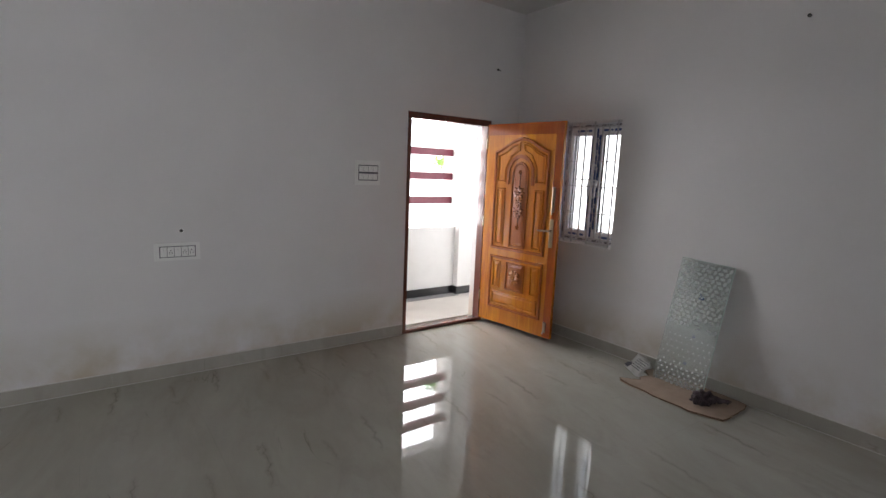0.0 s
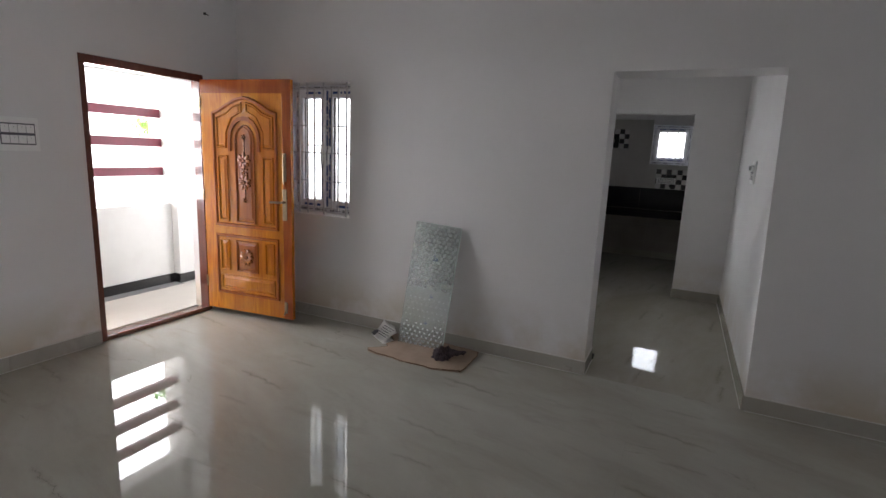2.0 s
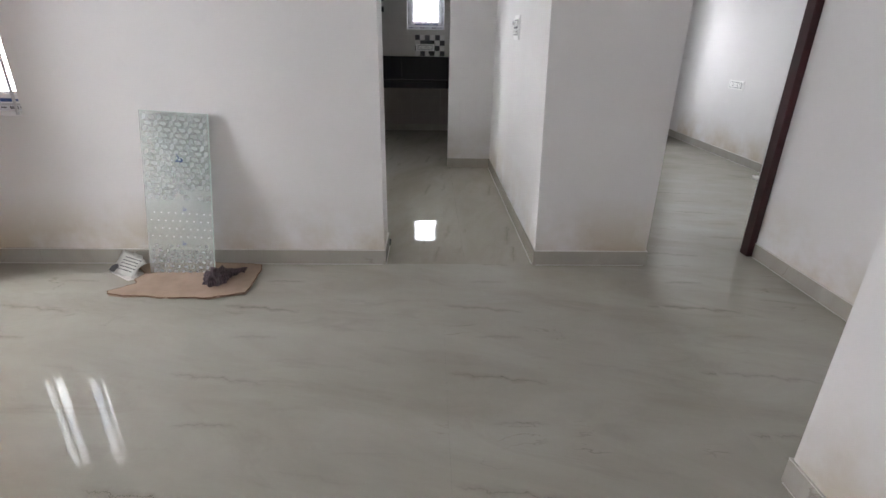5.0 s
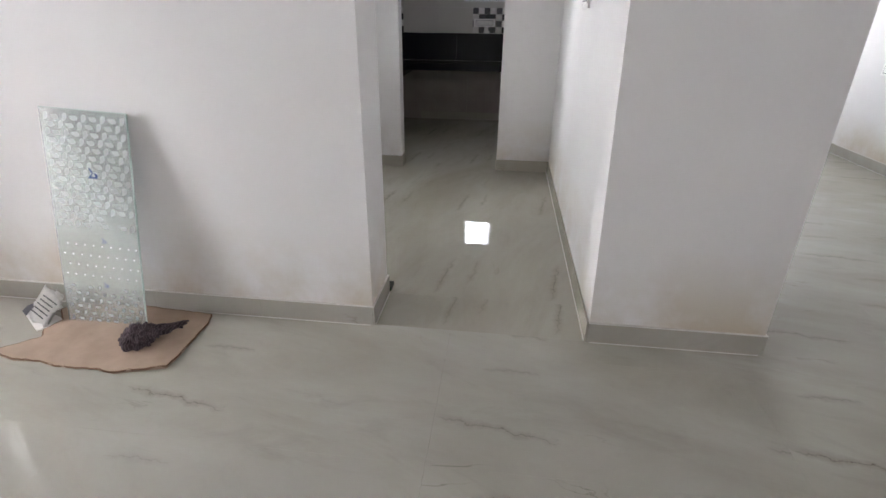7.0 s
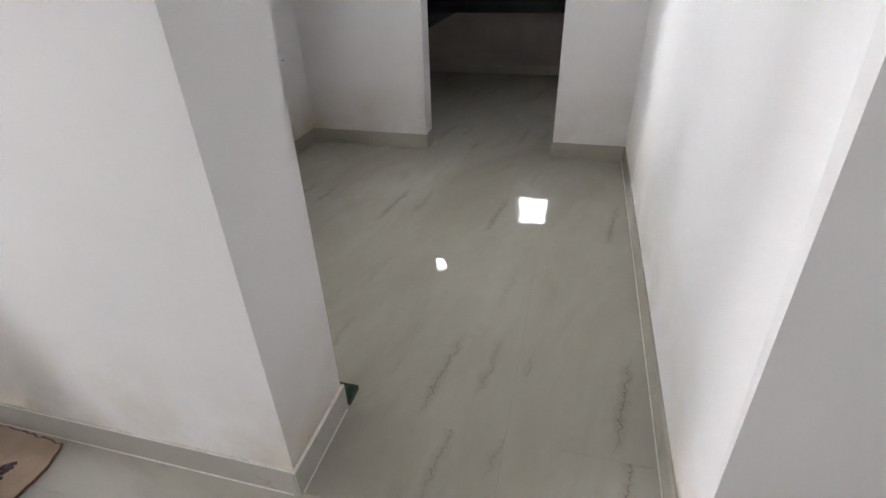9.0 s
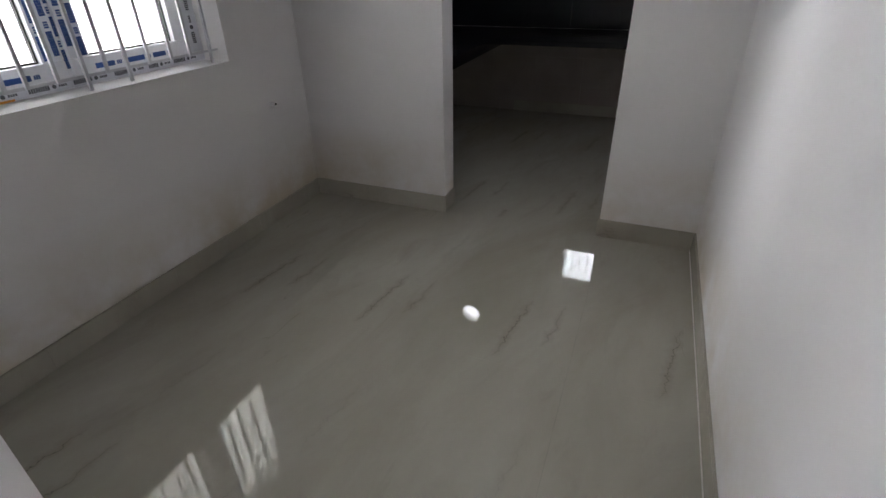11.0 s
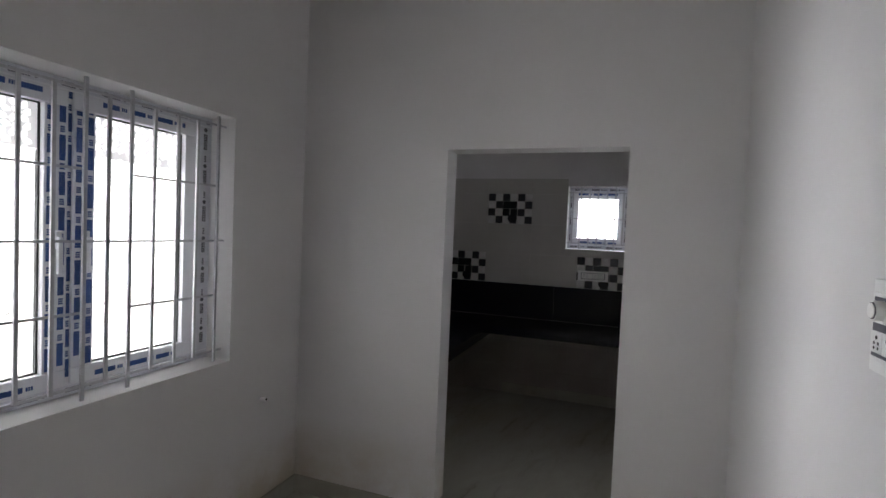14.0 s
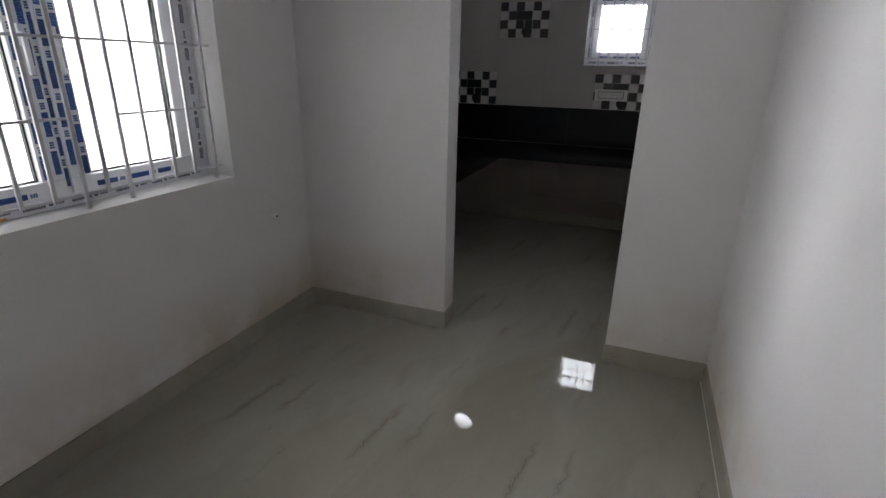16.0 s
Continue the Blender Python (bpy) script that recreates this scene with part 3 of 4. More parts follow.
def window(name, w, h, deep, m, label, bars, cross, seed, sashes=2, long_bars=(), grille_y=0.045, tape=False, side=(0.055, 0.062), mid=0.03, shift=0.0):
    """A white plastic casement in a recess; local x along the wall, y outwards, z up from the sill."""
    rnd = random.Random(seed)
    root = empty(name)
    root.matrix_basis = m
    tagged(root, label, "window", kind="structure")
    y0, y1 = deep, deep + 0.06
    f = 0.05
    fx, sx = side
    bm = box(0.002, w - 0.002, y0, y1, 0.002, f, 0.004)
    box(0.002, w - 0.002, y0, y1, h - f, h - 0.002, 0.004, bm)
    box(0.002, fx, y0, y1, f, h - f, 0.004, bm)
    box(w - fx, w - 0.002, y0, y1, f, h - f, 0.004, bm)
    part("window_frame", bm, M["upvc"], root, "white plastic frame")
    bm = box(0.004, w - 0.004, y0 - 0.0015, y0, 0.008, f - 0.008)
    box(0.004, w - 0.004, y0 - 0.0015, y0, h - f + 0.008, h - 0.008, bm=bm)
    box(0.008, fx - 0.008, y0 - 0.0015, y0, f, h - f, bm=bm)
    box(w - fx + 0.008, w - 0.008, y0 - 0.0015, y0, f, h - f, bm=bm)
    part("protective_film", bm, M["film"], root, "grey printed protective film")
    bm = bmesh.new()
    print_row(bm, 0.02, w - 0.02, 0.014, f - 0.014, y0 - 0.0015, rnd, False)
    print_row(bm, 0.02, w - 0.02, h - f + 0.014, h - 0.014, y0 - 0.0015, rnd, False)
    print_row(bm, 0.014, fx - 0.014, f, h - f, y0 - 0.0015, rnd, True)
    print_row(bm, w - fx + 0.014, w - 0.014, f, h - f, y0 - 0.0015, rnd, True)
    part("film_print", bm, M["grey_print"], root, "dark grey print on the film")
    mc = w / 2 + shift
    if sashes == 2:
        part("mullion", box(mc - mid / 2, mc + mid / 2, y0, y1, f, h - f, 0.004), M["upvc"], root)
        bm = bmesh.new()
        print_row(bm, mc - mid / 2, mc + mid / 2, f, h - f, y0, rnd, True, True)
        part("mullion_print", bm, M["blue"], root, "dark blue print")
        spans = ((fx, mc - mid / 2), (mc + mid / 2, w - fx))
    else:
        spans = ((fx, w - fx),)
    for k, (a, b) in enumerate(spans):
        s = 0.062
        bm = box(a, b, y0 - 0.012, y1 - 0.01, f, f + s, 0.005)
        box(a, b, y0 - 0.012, y1 - 0.01, h - f - s, h - f, 0.005, bm)
        box(a, a + sx, y0 - 0.012, y1 - 0.01, f + s, h - f - s, 0.005, bm)
        box(b - sx, b, y0 - 0.012, y1 - 0.01, f + s, h - f - s, 0.005, bm)
        sash = part("sash", bm, M["upvc"], root, "white plastic sash with taped film")
        bm = bmesh.new()
        print_row(bm, a + sx, b - sx, f + 0.01, f + 0.032, y0 - 0.012, rnd, False, True)
        print_row(bm, a + sx, b - sx, h - f - 0.032, h - f - 0.01, y0 - 0.012, rnd, False, True)
        for u in () if sashes == 1 else ((b - sx + 0.008, b - 0.034) if k == 0 else (a + 0.008, a + sx - 0.032)):
            print_row(bm, u, u + 0.024, f + s, h - f - s, y0 - 0.012, rnd, True, True)
        part("sash_print", bm, M["blue"], sash, "dark blue print")
        g = 0.006
        bm = box(a + sx, b - sx, y0 + 0.012, y0 + 0.03, f + s, f + s + g)
        box(a + sx, b - sx, y0 + 0.012, y0 + 0.03, h - f - s - g, h - f - s, bm=bm)
        box(a + sx, a + sx + g, y0 + 0.012, y0 + 0.03, f + s + g, h - f - s - g, bm=bm)
        box(b - sx - g, b - sx, y0 + 0.012, y0 + 0.03, f + s + g, h - f - s - g, bm=bm)
        part("gasket", bm, M["gasket"], sash, "black rubber gasket")
        pane = part("pane", box(a + sx - 0.004, b - sx + 0.004, y0 + 0.018, y0 + 0.024, f + s - 0.004, h - f - s + 0.004), M["pane" if sashes == 2 else "pane_clear"], sash, "clear glass")
        pane.visible_shadow = False
        bm = bmesh.new()
        yy = y0 + 0.0165
        flat = Matrix(((1, 0, 0, 0), (0, 0, 1, 0), (0, 1, 0, 0), (0, 0, 0, 1)))
        x0, x1, zt = a + sx + 0.008, b - sx - 0.008, h - f - s - 0.008
        band = box(x0 - 0.006, x1 + 0.006, yy + 0.0007, yy + 0.0011, zt - 0.165, zt + 0.006) if tape else None
        if band:
            part("etched_band", band, M["etched_pane"], pane, "pale grey etched band").visible_shadow = False
        rows = int(0.20 / 0.026) if tape else 0
        for j in range(rows):
            for i in range(int((x1 - x0) / 0.034)):
                if j > rows - 4 and rnd.random() < 0.25 * (j - rows + 4):
                    continue
                m4 = Matrix.Translation((x0 + 0.019 + i * 0.034 + (0.010 if j % 2 else 0), yy, zt - 0.014 - j * 0.026)) @ Matrix.Rotation(rnd.choice((0.6, -0.8)), 4, "Y") @ flat
                prism([(-0.019, -0.006), (0.003, -0.012), (0.017, 0.004), (0.006, 0.012), (-0.012, 0.010)], 0, 0.0006, bm, m4)
        if rows:
            tagged(part("etched_leaves", bm, M["etched_clear"], pane, "white etched leaves"), kind="stuff")
            bm = bmesh.new()
        for z in (h * 0.56, h * 0.44, h * 0.28) if rows else ():
            for i in range(int((x1 - x0) / 0.11)):
                m4 = Matrix.Translation((x0 + 0.05 + i * 0.11, yy, z + 0.006 * (i % 2))) @ Matrix.Rotation(rnd.uniform(-0.6, 0.6), 4, "Y") @ flat
                prism([(-0.014, 0), (-0.004, -0.005), (0.012, -0.001), (0.004, 0.002), (-0.004, 0.001)], 0, 0.0006, bm, m4)
        if rows:
            tagged(part("etched_pattern", bm, M["etched_pane"], pane, "pale grey etched leaf pattern"), kind="stuff")
        else:
            bm.free()
        hx = b - sx / 2 if k == 0 else a + sx / 2
        if sashes == 2:
            hd = part("handle", box(hx - 0.011, hx + 0.011, y0 - 0.034, y0 - 0.012, h / 2 - 0.035, h / 2 + 0.035, 0.004), M["upvc"], sash, "white plastic handle")
            part("lever", box(hx - 0.009, hx + 0.009, y0 - 0.046, y0 - 0.032, h / 2 - 0.13, h / 2 + 0.01, 0.004), M["upvc"], hd)
    if tape:
        part("orange_tape", box(0.42, 0.52, y0 - 0.004, y0 - 0.002, 0.004, 0.012), M["orange"], root, "strip of orange tape")
    gr = empty("window_grille")
    gr.matrix_basis = m
    tagged(gr, "grey-white painted steel bar grille in a window recess", "window grille")
    r = 0.0065
    for x in bars:
        lo, hi = (-0.012, h + 0.012) if x in long_bars else (0.05, h - 0.05)
        part("bar", box(x - r, x + r, grille_y - 0.014, grille_y - 0.004, lo, hi), M["grille"], gr)
    for x0, x1, z in cross:
        part("cross_bar", box(x0, x1, grille_y - 0.004, grille_y + 0.004, z - 0.005, z + 0.005), M["grille"], gr)
    return root


DW_Y0, DW_W, DW_H = 0.76, 1.457, 1.237
db = [0.06, 0.16, 0.26, 0.355, 0.45, 0.524, 0.636, 0.749, 0.841, 0.936, 1.045, 1.163, 1.273, 1.40]
dc = [(0, DW_W, 0.055), (0, DW_W, DW_H - 0.045), (0, DW_W, 0.615),
      (0.355, 0.749, 0.34), (0.355, 0.749, 0.89), (0.936, 1.40, 0.34), (0.936, 1.40, 0.89), (0.06, 0.26, 0.34), (0.06, 0.26, 0.89)]
window("window_1", DW_W, DW_H, 0.15, pose(2.06, DW_Y0, 0.957, 0, 0, 90), "white plastic casement in the dining room with printed film still on it",
       db, dc, 3, long_bars=(0.26, 0.749, 0.936, 1.40), grille_y=0.06, tape=True, side=(0.09, 0.085), mid=0.02, shift=0.025)
lb = [0.06, 0.155, 0.25, 0.33, 0.43, 0.52, 0.59, 0.68]
lc = [(0, 0.743, 0.06), (0, 0.743, 1.112), (0, 0.743, 0.555), (0.06, 0.25, 0.303), (0.06, 0.25, 0.79), (0.43, 0.68, 0.303), (0.43, 0.68, 0.79), (0.25, 0.43, 0.62)]
window("window_2", 0.743, 1.159, 0.17, pose(0.55, 0, 0.961), "white plastic casement in the hall beside the entrance door with printed film still on it",
       lb, lc, 5, long_bars=(0.155, 0.25, 0.43, 0.68), grille_y=0.05, side=(0.045, 0.05), mid=0.03)
kb = [0.05, 0.125, 0.21, 0.29, 0.375, 0.455, 0.53]
kc = [(0, 0.577, 0.06), (0, 0.577, 0.31), (0, 0.577, 0.57)]
window("window_3", 0.577, 0.631, 0.13, pose(3.368, 5.36, 1.542), "white plastic casement in the kitchen with printed film still on it",
       kb, kc, 8, sashes=1, long_bars=(0.125, 0.455), grille_y=0.06, side=(0.045, 0.048))
# never in view: added where the rear fill comes through
window("window_4", 1.2, 1.2, 0.12, pose(4.98, -4.1, 0.95, 0, 0, -90), "unseen white plastic casement added behind the camera to light the hall",
       [0.075 + 0.15 * i for i in range(8)], [(0, 1.2, 0.3), (0, 1.2, 0.6), (0, 1.2, 0.9)], 9, grille_y=0.05)
# hidden from the camera, added as the way in for the bedroom fill
window("window_5", 1.4, 1.15, 0.12, pose(5.6, 5.2, 0.95), "unseen white plastic casement added to light the bedroom",
       [0.1 + 0.15 * i for i in range(9)], [(0, 1.4, 0.3), (0, 1.4, 0.6), (0, 1.4, 0.9)], 10, grille_y=0.05)

# ---- switch plates and sockets ----


def switch_plate(m, w, h, rows, label, socket=False):
    """A white plastic plate with gangs; local x along the wall, z up, y into the wall."""
    root = empty("switch_plate")
    root.matrix_basis = m
    tagged(root, label, "electrical fitting")
    part("back_box", box(-w / 2, w / 2, -0.012, -0.0005, -h / 2, h / 2, 0.002), M["plastic"], root)
    iw, ih = w * 0.86, h * 0.72
    part("plate", box(-iw / 2, iw / 2, -0.019, -0.006, -ih / 2, ih / 2, 0.002), M["plastic"], root)
    n = max(2, int(iw / 0.05))
    edge = 0.005
    part("groove", box(-iw * 0.46, iw * 0.46, -0.0195, -0.0186, -ih * 0.44, ih * 0.44, 0.0005), M["grey_print"], root, "dark groove round the gangs")
    for r in range(rows):
        z = (r + 0.5) / rows * ih * 0.88 - ih * 0.44
        hh = ih * 0.44 / rows - edge * (1.6 if rows > 1 else 1.0)
        for i in range(n):
            pitch = (iw * 0.92 - 2 * edge) / n
            x = -iw * 0.46 + edge + (i + 0.5) * pitch
            gang = part("gang", box(x - pitch / 2 + 0.0015, x + pitch / 2 - 0.0015, -0.0225, -0.0188, z - hh, z + hh, 0.0015), M["plastic"], root)
            if socket and (rows == 1 or r == 0) and (i in (1, 3, 4) if n == 5 else i % 3 != 1):
                k = min(pitch / 2, hh) * 0.9
                for dx, dz, rr in ((0, 0.5, 0.0042), (-0.42, -0.1, 0.0034), (0.42, -0.1, 0.0034), (-0.42, -0.6, 0.003), (0.42, -0.6, 0.003)):
                    part("socket_hole", rod((x + dx * k, -0.0232, z + dz * k), (x + dx * k, -0.0222, z + dz * k), rr, 8), M["dark_plastic"], gang, "dark pin hole")
            else:
                part("rocker", box(x - pitch * 0.3, x + pitch * 0.3, -0.0250, -0.0220, z - hh * 0.7, z + hh * 0.7, 0.0015), M["plastic"], gang)
                part("mark", box(x - 0.001, x + 0.001, -0.0254, -0.0249, z + hh * 0.3, z + hh * 0.55), M["grey_print"], gang)
    return root


switch_plate(pose(0, -1.814, 1.561, 0, 0, 90), 0.245, 0.215, 2, "white plastic two-row switch plate beside the entrance door")
switch_plate(pose(0, -3.344, 0.946, 0, 0, 90), 0.30, 0.13, 1, "white plastic socket plate low on the wall", True)
dining_plate = switch_plate(pose(4.436, 1.335, 1.517, 0, 0, -90), 0.235, 0.185, 2, "white plastic two-row switch plate on the dining wall", True)
bell = part("push_button", rod((-0.046, -0.022, 0.034), (-0.046, -0.040, 0.034), 0.019, 16), M["plastic"], dining_plate, "round white push button")
part("button_ring", rod((-0.046, -0.040, 0.034), (-0.046, -0.0415, 0.034), 0.0165, 16), M["grey_print"], bell, "dark ring round the button")
part("button_face", rod((-0.046, -0.0405, 0.034), (-0.046, -0.043, 0.034), 0.0145, 16), M["plastic"], bell)
switch_plate(pose(7.70, 3.565, 0.93, 0, 0, -90), 0.33, 0.11, 1, "white plastic socket plate on the bedroom wall", True)
switch_plate(pose(3.648, 5.350, 1.283), 0.29, 0.10, 1, "white plastic socket plate on the patterned kitchen tile", True)


def wall_hole(name, label, m, r):
    root = empty(name)
    root.matrix_basis = m
    tagged(root, label, "wall fixing")
    part("stub", rod((0, 0, 0), (0, -0.035, 0.004), r, 10), M["plastic"], root)
    part("end", rod((0, -0.034, 0.004), (0, -0.0365, 0.0045), r * 0.6, 10), M["dark_plastic"], root, "dark open end")


wall_hole("conduit_stub", "white conduit stub with loose wires over the socket plate", pose(0, -3.319, 1.096, 0, 0, 90), 0.019)
wall_hole("water_pipe_stub", "capped grey water pipe stub under the dining window", pose(2.06, 2.466, 0.68, 0, 0, 90), 0.012)


def hook(m, label):
    root = empty("wall_hook")
    root.matrix_basis = m
    tagged(root, label, "hook")
    part("base", rod((0, 0, 0), (0, -0.012, 0), 0.012, 10), M["dark_plastic"], root)
    part("wire", rod((0, -0.01, 0), (0.02, -0.03, -0.012), 0.004, 6), M["dark_plastic"], root)


hook(pose(2.622, 0, 2.696), "small black wire hook high on the wall")
hook(pose(0, -0.345, 2.654, 0, 0, 90), "tiny black fixing over the entrance door")
hook(pose(7.35, 5.2, 1.0), "small dark fixing on the bedroom wall")

# ---- kitchen ----
KY, KX0, KX1 = 5.36, 2.06, 4.436
tagged(part("worktop", box(KX0 + 0.002, KX1 - 0.002, KY - 0.61, KY - 0.0088, 0.76, 0.8015, 0.001), M["granite"]), "black granite worktop along the kitchen wall", "worktop")
tagged(part("worktop", box(KX0 + 0.022, KX0 + 0.72, 2.952, KY - 0.612, 0.76, 0.8015, 0.001), M["granite"]), "black granite worktop return beside the kitchen doorway", "worktop")
ap = empty("worktop_apron", 0, 0, 0, label="black granite drop edge under the worktop", category="worktop edge")
part("front", box(KX0 + 0.70, KX1 - 0.002, KY - 0.61, KY - 0.59, 0.722, 0.759), M["granite"], ap)
part("return", box(KX0 + 0.70, KX0 + 0.72, 2.952, KY - 0.612, 0.722, 0.759), M["granite"], ap)


def wall_tiles(name, label, origin, along, out, u_len, z0, z1, tw, th, material, skip=()):
    """Glazed tiles on a wall, each with its own edges."""
    root = empty(name, *origin)
    tagged(root, label, "wall tiling", kind="structure")
    made = {}
    z = z0
    while z < z1 - 0.02:
        h = min(th, z1 - z)
        u = 0.0
        while u < u_len - 0.02:
            w = min(tw, u_len - u)
            if not any(u + w > a + 0.02 and u < b - 0.02 and z + h > c + 0.02 and z < d - 0.02 for a, b, c, d in skip):
                key = (round(w, 3), round(h, 3))
                if key not in made:
                    made[key] = mesh(box(0.0005, w - 0.0005, -0.007, 0, 0.0005, h - 0.0005, 0.0008), "tile", material)
                ob = new("tile", made[key])
                ob.parent = root
                ang = 0 if along == "x" else 90
                ob.matrix_basis = pose(u if along == "x" else 0, u if along == "y" else 0, z, 0, 0, ang)
            u += tw
        z += th
    return root


wall_tiles("backsplash", "black glazed tiles over the kitchen worktop", (KX0 + 0.017, KY - 0.002, 0), "x", -1, KX1 - KX0 - 0.017, 0.802, 1.153, 1.2, 0.351, M["granite"])
TU = KX0 + 0.017
wall_tiles("splash_tiles", "pale glossy wall tiles over the black backsplash", (TU, KY - 0.002, 0), "x", -1, KX1 - TU, 1.155, 1.466, 0.47, 0.311, M["wall_tile"],
           [(0, 0.47, 1.155, 1.466), (1.41, 1.88, 1.155, 1.466)])
wall_tiles("splash_tiles", "pale glossy wall tiles beside the kitchen window", (TU, KY - 0.002, 0), "x", -1, 3.368 - TU, 1.466, 2.245, 0.47, 0.31, M["wall_tile"], [(0.47, 0.94, 1.776, 2.086)])
wall_tiles("splash_tiles", "pale glossy cut tiles under the kitchen window", (3.368, KY - 0.002, 0), "x", -1, 0.577, 1.466, 1.541, 0.47, 0.31, M["wall_tile"])
wall_tiles("splash_tiles", "pale glossy wall tiles in the kitchen corner", (3.945, KY - 0.002, 0), "x", -1, KX1 - 3.945, 1.466, 2.245, 0.47, 0.31, M["wall_tile"])
wall_tiles("lower_tiles", "brown-grey tiles on the wall under the worktop", (KX0, KY - 0.002, 0), "x", -1, KX1 - KX0, 0.0, 0.755, 0.46, 0.27, M["under_tile"])
wall_tiles("lower_tiles", "brown-grey tiles on the side wall under the worktop", (KX0 + 0.002, 2.952, 0), "y", 1, KY - 2.962, 0.0, 0.755, 0.46, 0.27, M["under_tile"])
wall_tiles("backsplash", "black glazed tiles over the side worktop", (KX0 + 0.002, 2.952, 0), "y", 1, KY - 2.962, 0.802, 1.153, 1.2, 0.351, M["granite"])
wall_tiles("splash_tiles", "pale glossy wall tiles on the kitchen side wall", (KX0 + 0.002, 2.952, 0), "y", 1, KY - 2.962, 1.142, 2.245, 0.46, 0.306, M["wall_tile"])


def pattern_tile(x, z):
    """A printed tile of dark and light squares round a dark pot."""
    root = empty("patterned_tile", x, KY - 0.002, z, label="checked black, grey and white tile with a dark vase", category="decorative tile")
    root["group"] = "patterned kitchen tiles"
    part("body", box(0, 0.47, -0.007, 0, 0, 0.31, 0.001), M["wall_tile"], root)
    rows = ("GwGwGw", "wGBBwG", "GwBBGw", "wGwGwG")
    for j, row in enumerate(rows):
        for i, ch in enumerate(row):
            s = 0.0775
            jig = 0.004 * math.sin(5 * i + 3 * j)
            part("square", box(i * s + 0.003 + jig, (i + 1) * s - 0.001 + jig, -0.0085, -0.0072, 0.31 - (j + 1) * s + 0.001, 0.31 - j * s - 0.001),
                 {"G": M["tile_grey"], "B": M["tile_black"], "w": M["tile_white"]}[ch], root)
    bm = bmesh.new()
    bmesh.ops.create_uvsphere(bm, u_segments=12, v_segments=8, radius=0.042, matrix=Matrix.Translation((0.262, -0.009, 0.055)) @ Matrix.Diagonal((1.2, 0.05, 1, 1)))
    box(0.245, 0.280, -0.0105, -0.009, 0.09, 0.12, bm=bm)
    part("vase", bm, M["tile_black"], root)


pattern_tile(2.548, 1.777)
pattern_tile(2.078, 1.156)
pattern_tile(3.488, 1.156)

# ---- bedroom loft ----
tagged(part("loft_slab", box(4.66, 7.698, 4.86, 5.198, 2.165, 2.275, 0.005), M["plaster"]), "white plastered concrete loft shelf across the bedroom wall", "shelf")

# ---- balcony ----
n = Nodes("white_overcast_sky")
n.bsdf.inputs["Emission Color"].default_value = (1, 1, 1, 1)
n.bsdf.inputs["Emission Strength"].default_value = 0.5
tagged(part("backdrop", box(-7.0, -6.9, -6, 12, 0.0, 9), n.m), "plain white overcast sky beyond the balcony", kind="structure")
tagged(part("balcony_floor", box(-1.6, -0.232, -3.6, 1.6, -0.15, 0.0), M["balcony_floor"]), "pale beige balcony floor", kind="structure")
tagged(part("floor_border", box(-1.14, -1.0, -3.6, 0.068, 0.0, 0.004), M["balcony_border"]), "grey border tiles along the balcony wall", "floor border")
tagged(part("parapet", box(-1.30, -1.14, -3.6, 0.068, 0.0, 0.895, 0.006), M["render_wall"]), "white painted balcony parapet", kind="structure")
tagged(part("column", box(-1.45, -1.05, 0.07, 1.1, 0.0, 3.1, 0.006), M["render_wall"]), "white painted balcony column", kind="structure")
tagged(part("beam", box(-1.35, -1.12, -3.6, 0.068, 2.18, 3.1, 0.006), M["render_wall"]), "white painted balcony beam", kind="structure")
tagged(part("balcony_ceiling", box(-1.45, -0.232, -3.6, 1.6, 3.1, 3.25), M["ceiling"]), "white balcony ceiling", kind="structure")
tagged(part("end_wall", box(-1.45, -0.232, 1.1, 1.3, 0.0, 3.1), M["render_wall"]), "white balcony end wall", kind="structure")
tagged(part("black_skirting", box(-1.139, -1.128, -3.6, 0.056, 0.004, 0.105), M["black_tile"]), "black tile skirting under the parapet", "skirting")
bs = empty("column_skirting", -1.05, 0.058, 0, label="black tile skirting round the column", category="skirting")
part("side", box(-0.09, 0.012, -0.001, 0.010, 0.004, 0.105), M["black_tile"], bs)
part("face", box(0.002, 0.012, 0.012, 1.04, 0.004, 0.105), M["black_tile"], bs)
slat = tagged(part("balcony_slat", box(-1.32, -1.24, -3.6, 0.066, -0.045, 0.045, 0.003), M["slat"]), "maroon painted horizontal slat over the parapet", "balcony slat", "balcony slats")
slat.location.z = 1.232
for z in (1.538, 1.842):
    copy_thing(slat, pose(0, 0, z))


def branch(x, y, z, n, spread, seed, label):
    """A twig with many small leaves."""
    root = empty("young_tree", x, y, z, label=label, category="tree")
    rnd = random.Random(seed)
    part("trunk", rod((-0.02, 0.35, -z - 0.4), (0, 0.28, -0.25), 0.02, 8, r2=0.012), M["bark"], root)
    part("branch", rod((0, 0.28, -0.25), (0, 0, 0), 0.010, 6, r2=0.004), M["bark"], root)
    bm = bmesh.new()
    for _ in range(n):
        c = Vector((rnd.gauss(0, spread), rnd.gauss(0, spread), rnd.gauss(0, spread * 0.7)))
        m = Matrix.Translation(c) @ Euler([rnd.uniform(0, 6) for _ in range(3)]).to_matrix().to_4x4()
        prism([(-0.03, 0), (-0.008, -0.012), (0.03, 0), (-0.008, 0.012)], 0, 0.0012, bm, m)
    tagged(part("foliage", bm, M["leaf"], root), kind="stuff")


branch(-2.02, 0.43, 1.74, 150, 0.06, 2, "slender young tree with bright green leaves beyond the balcony slats")

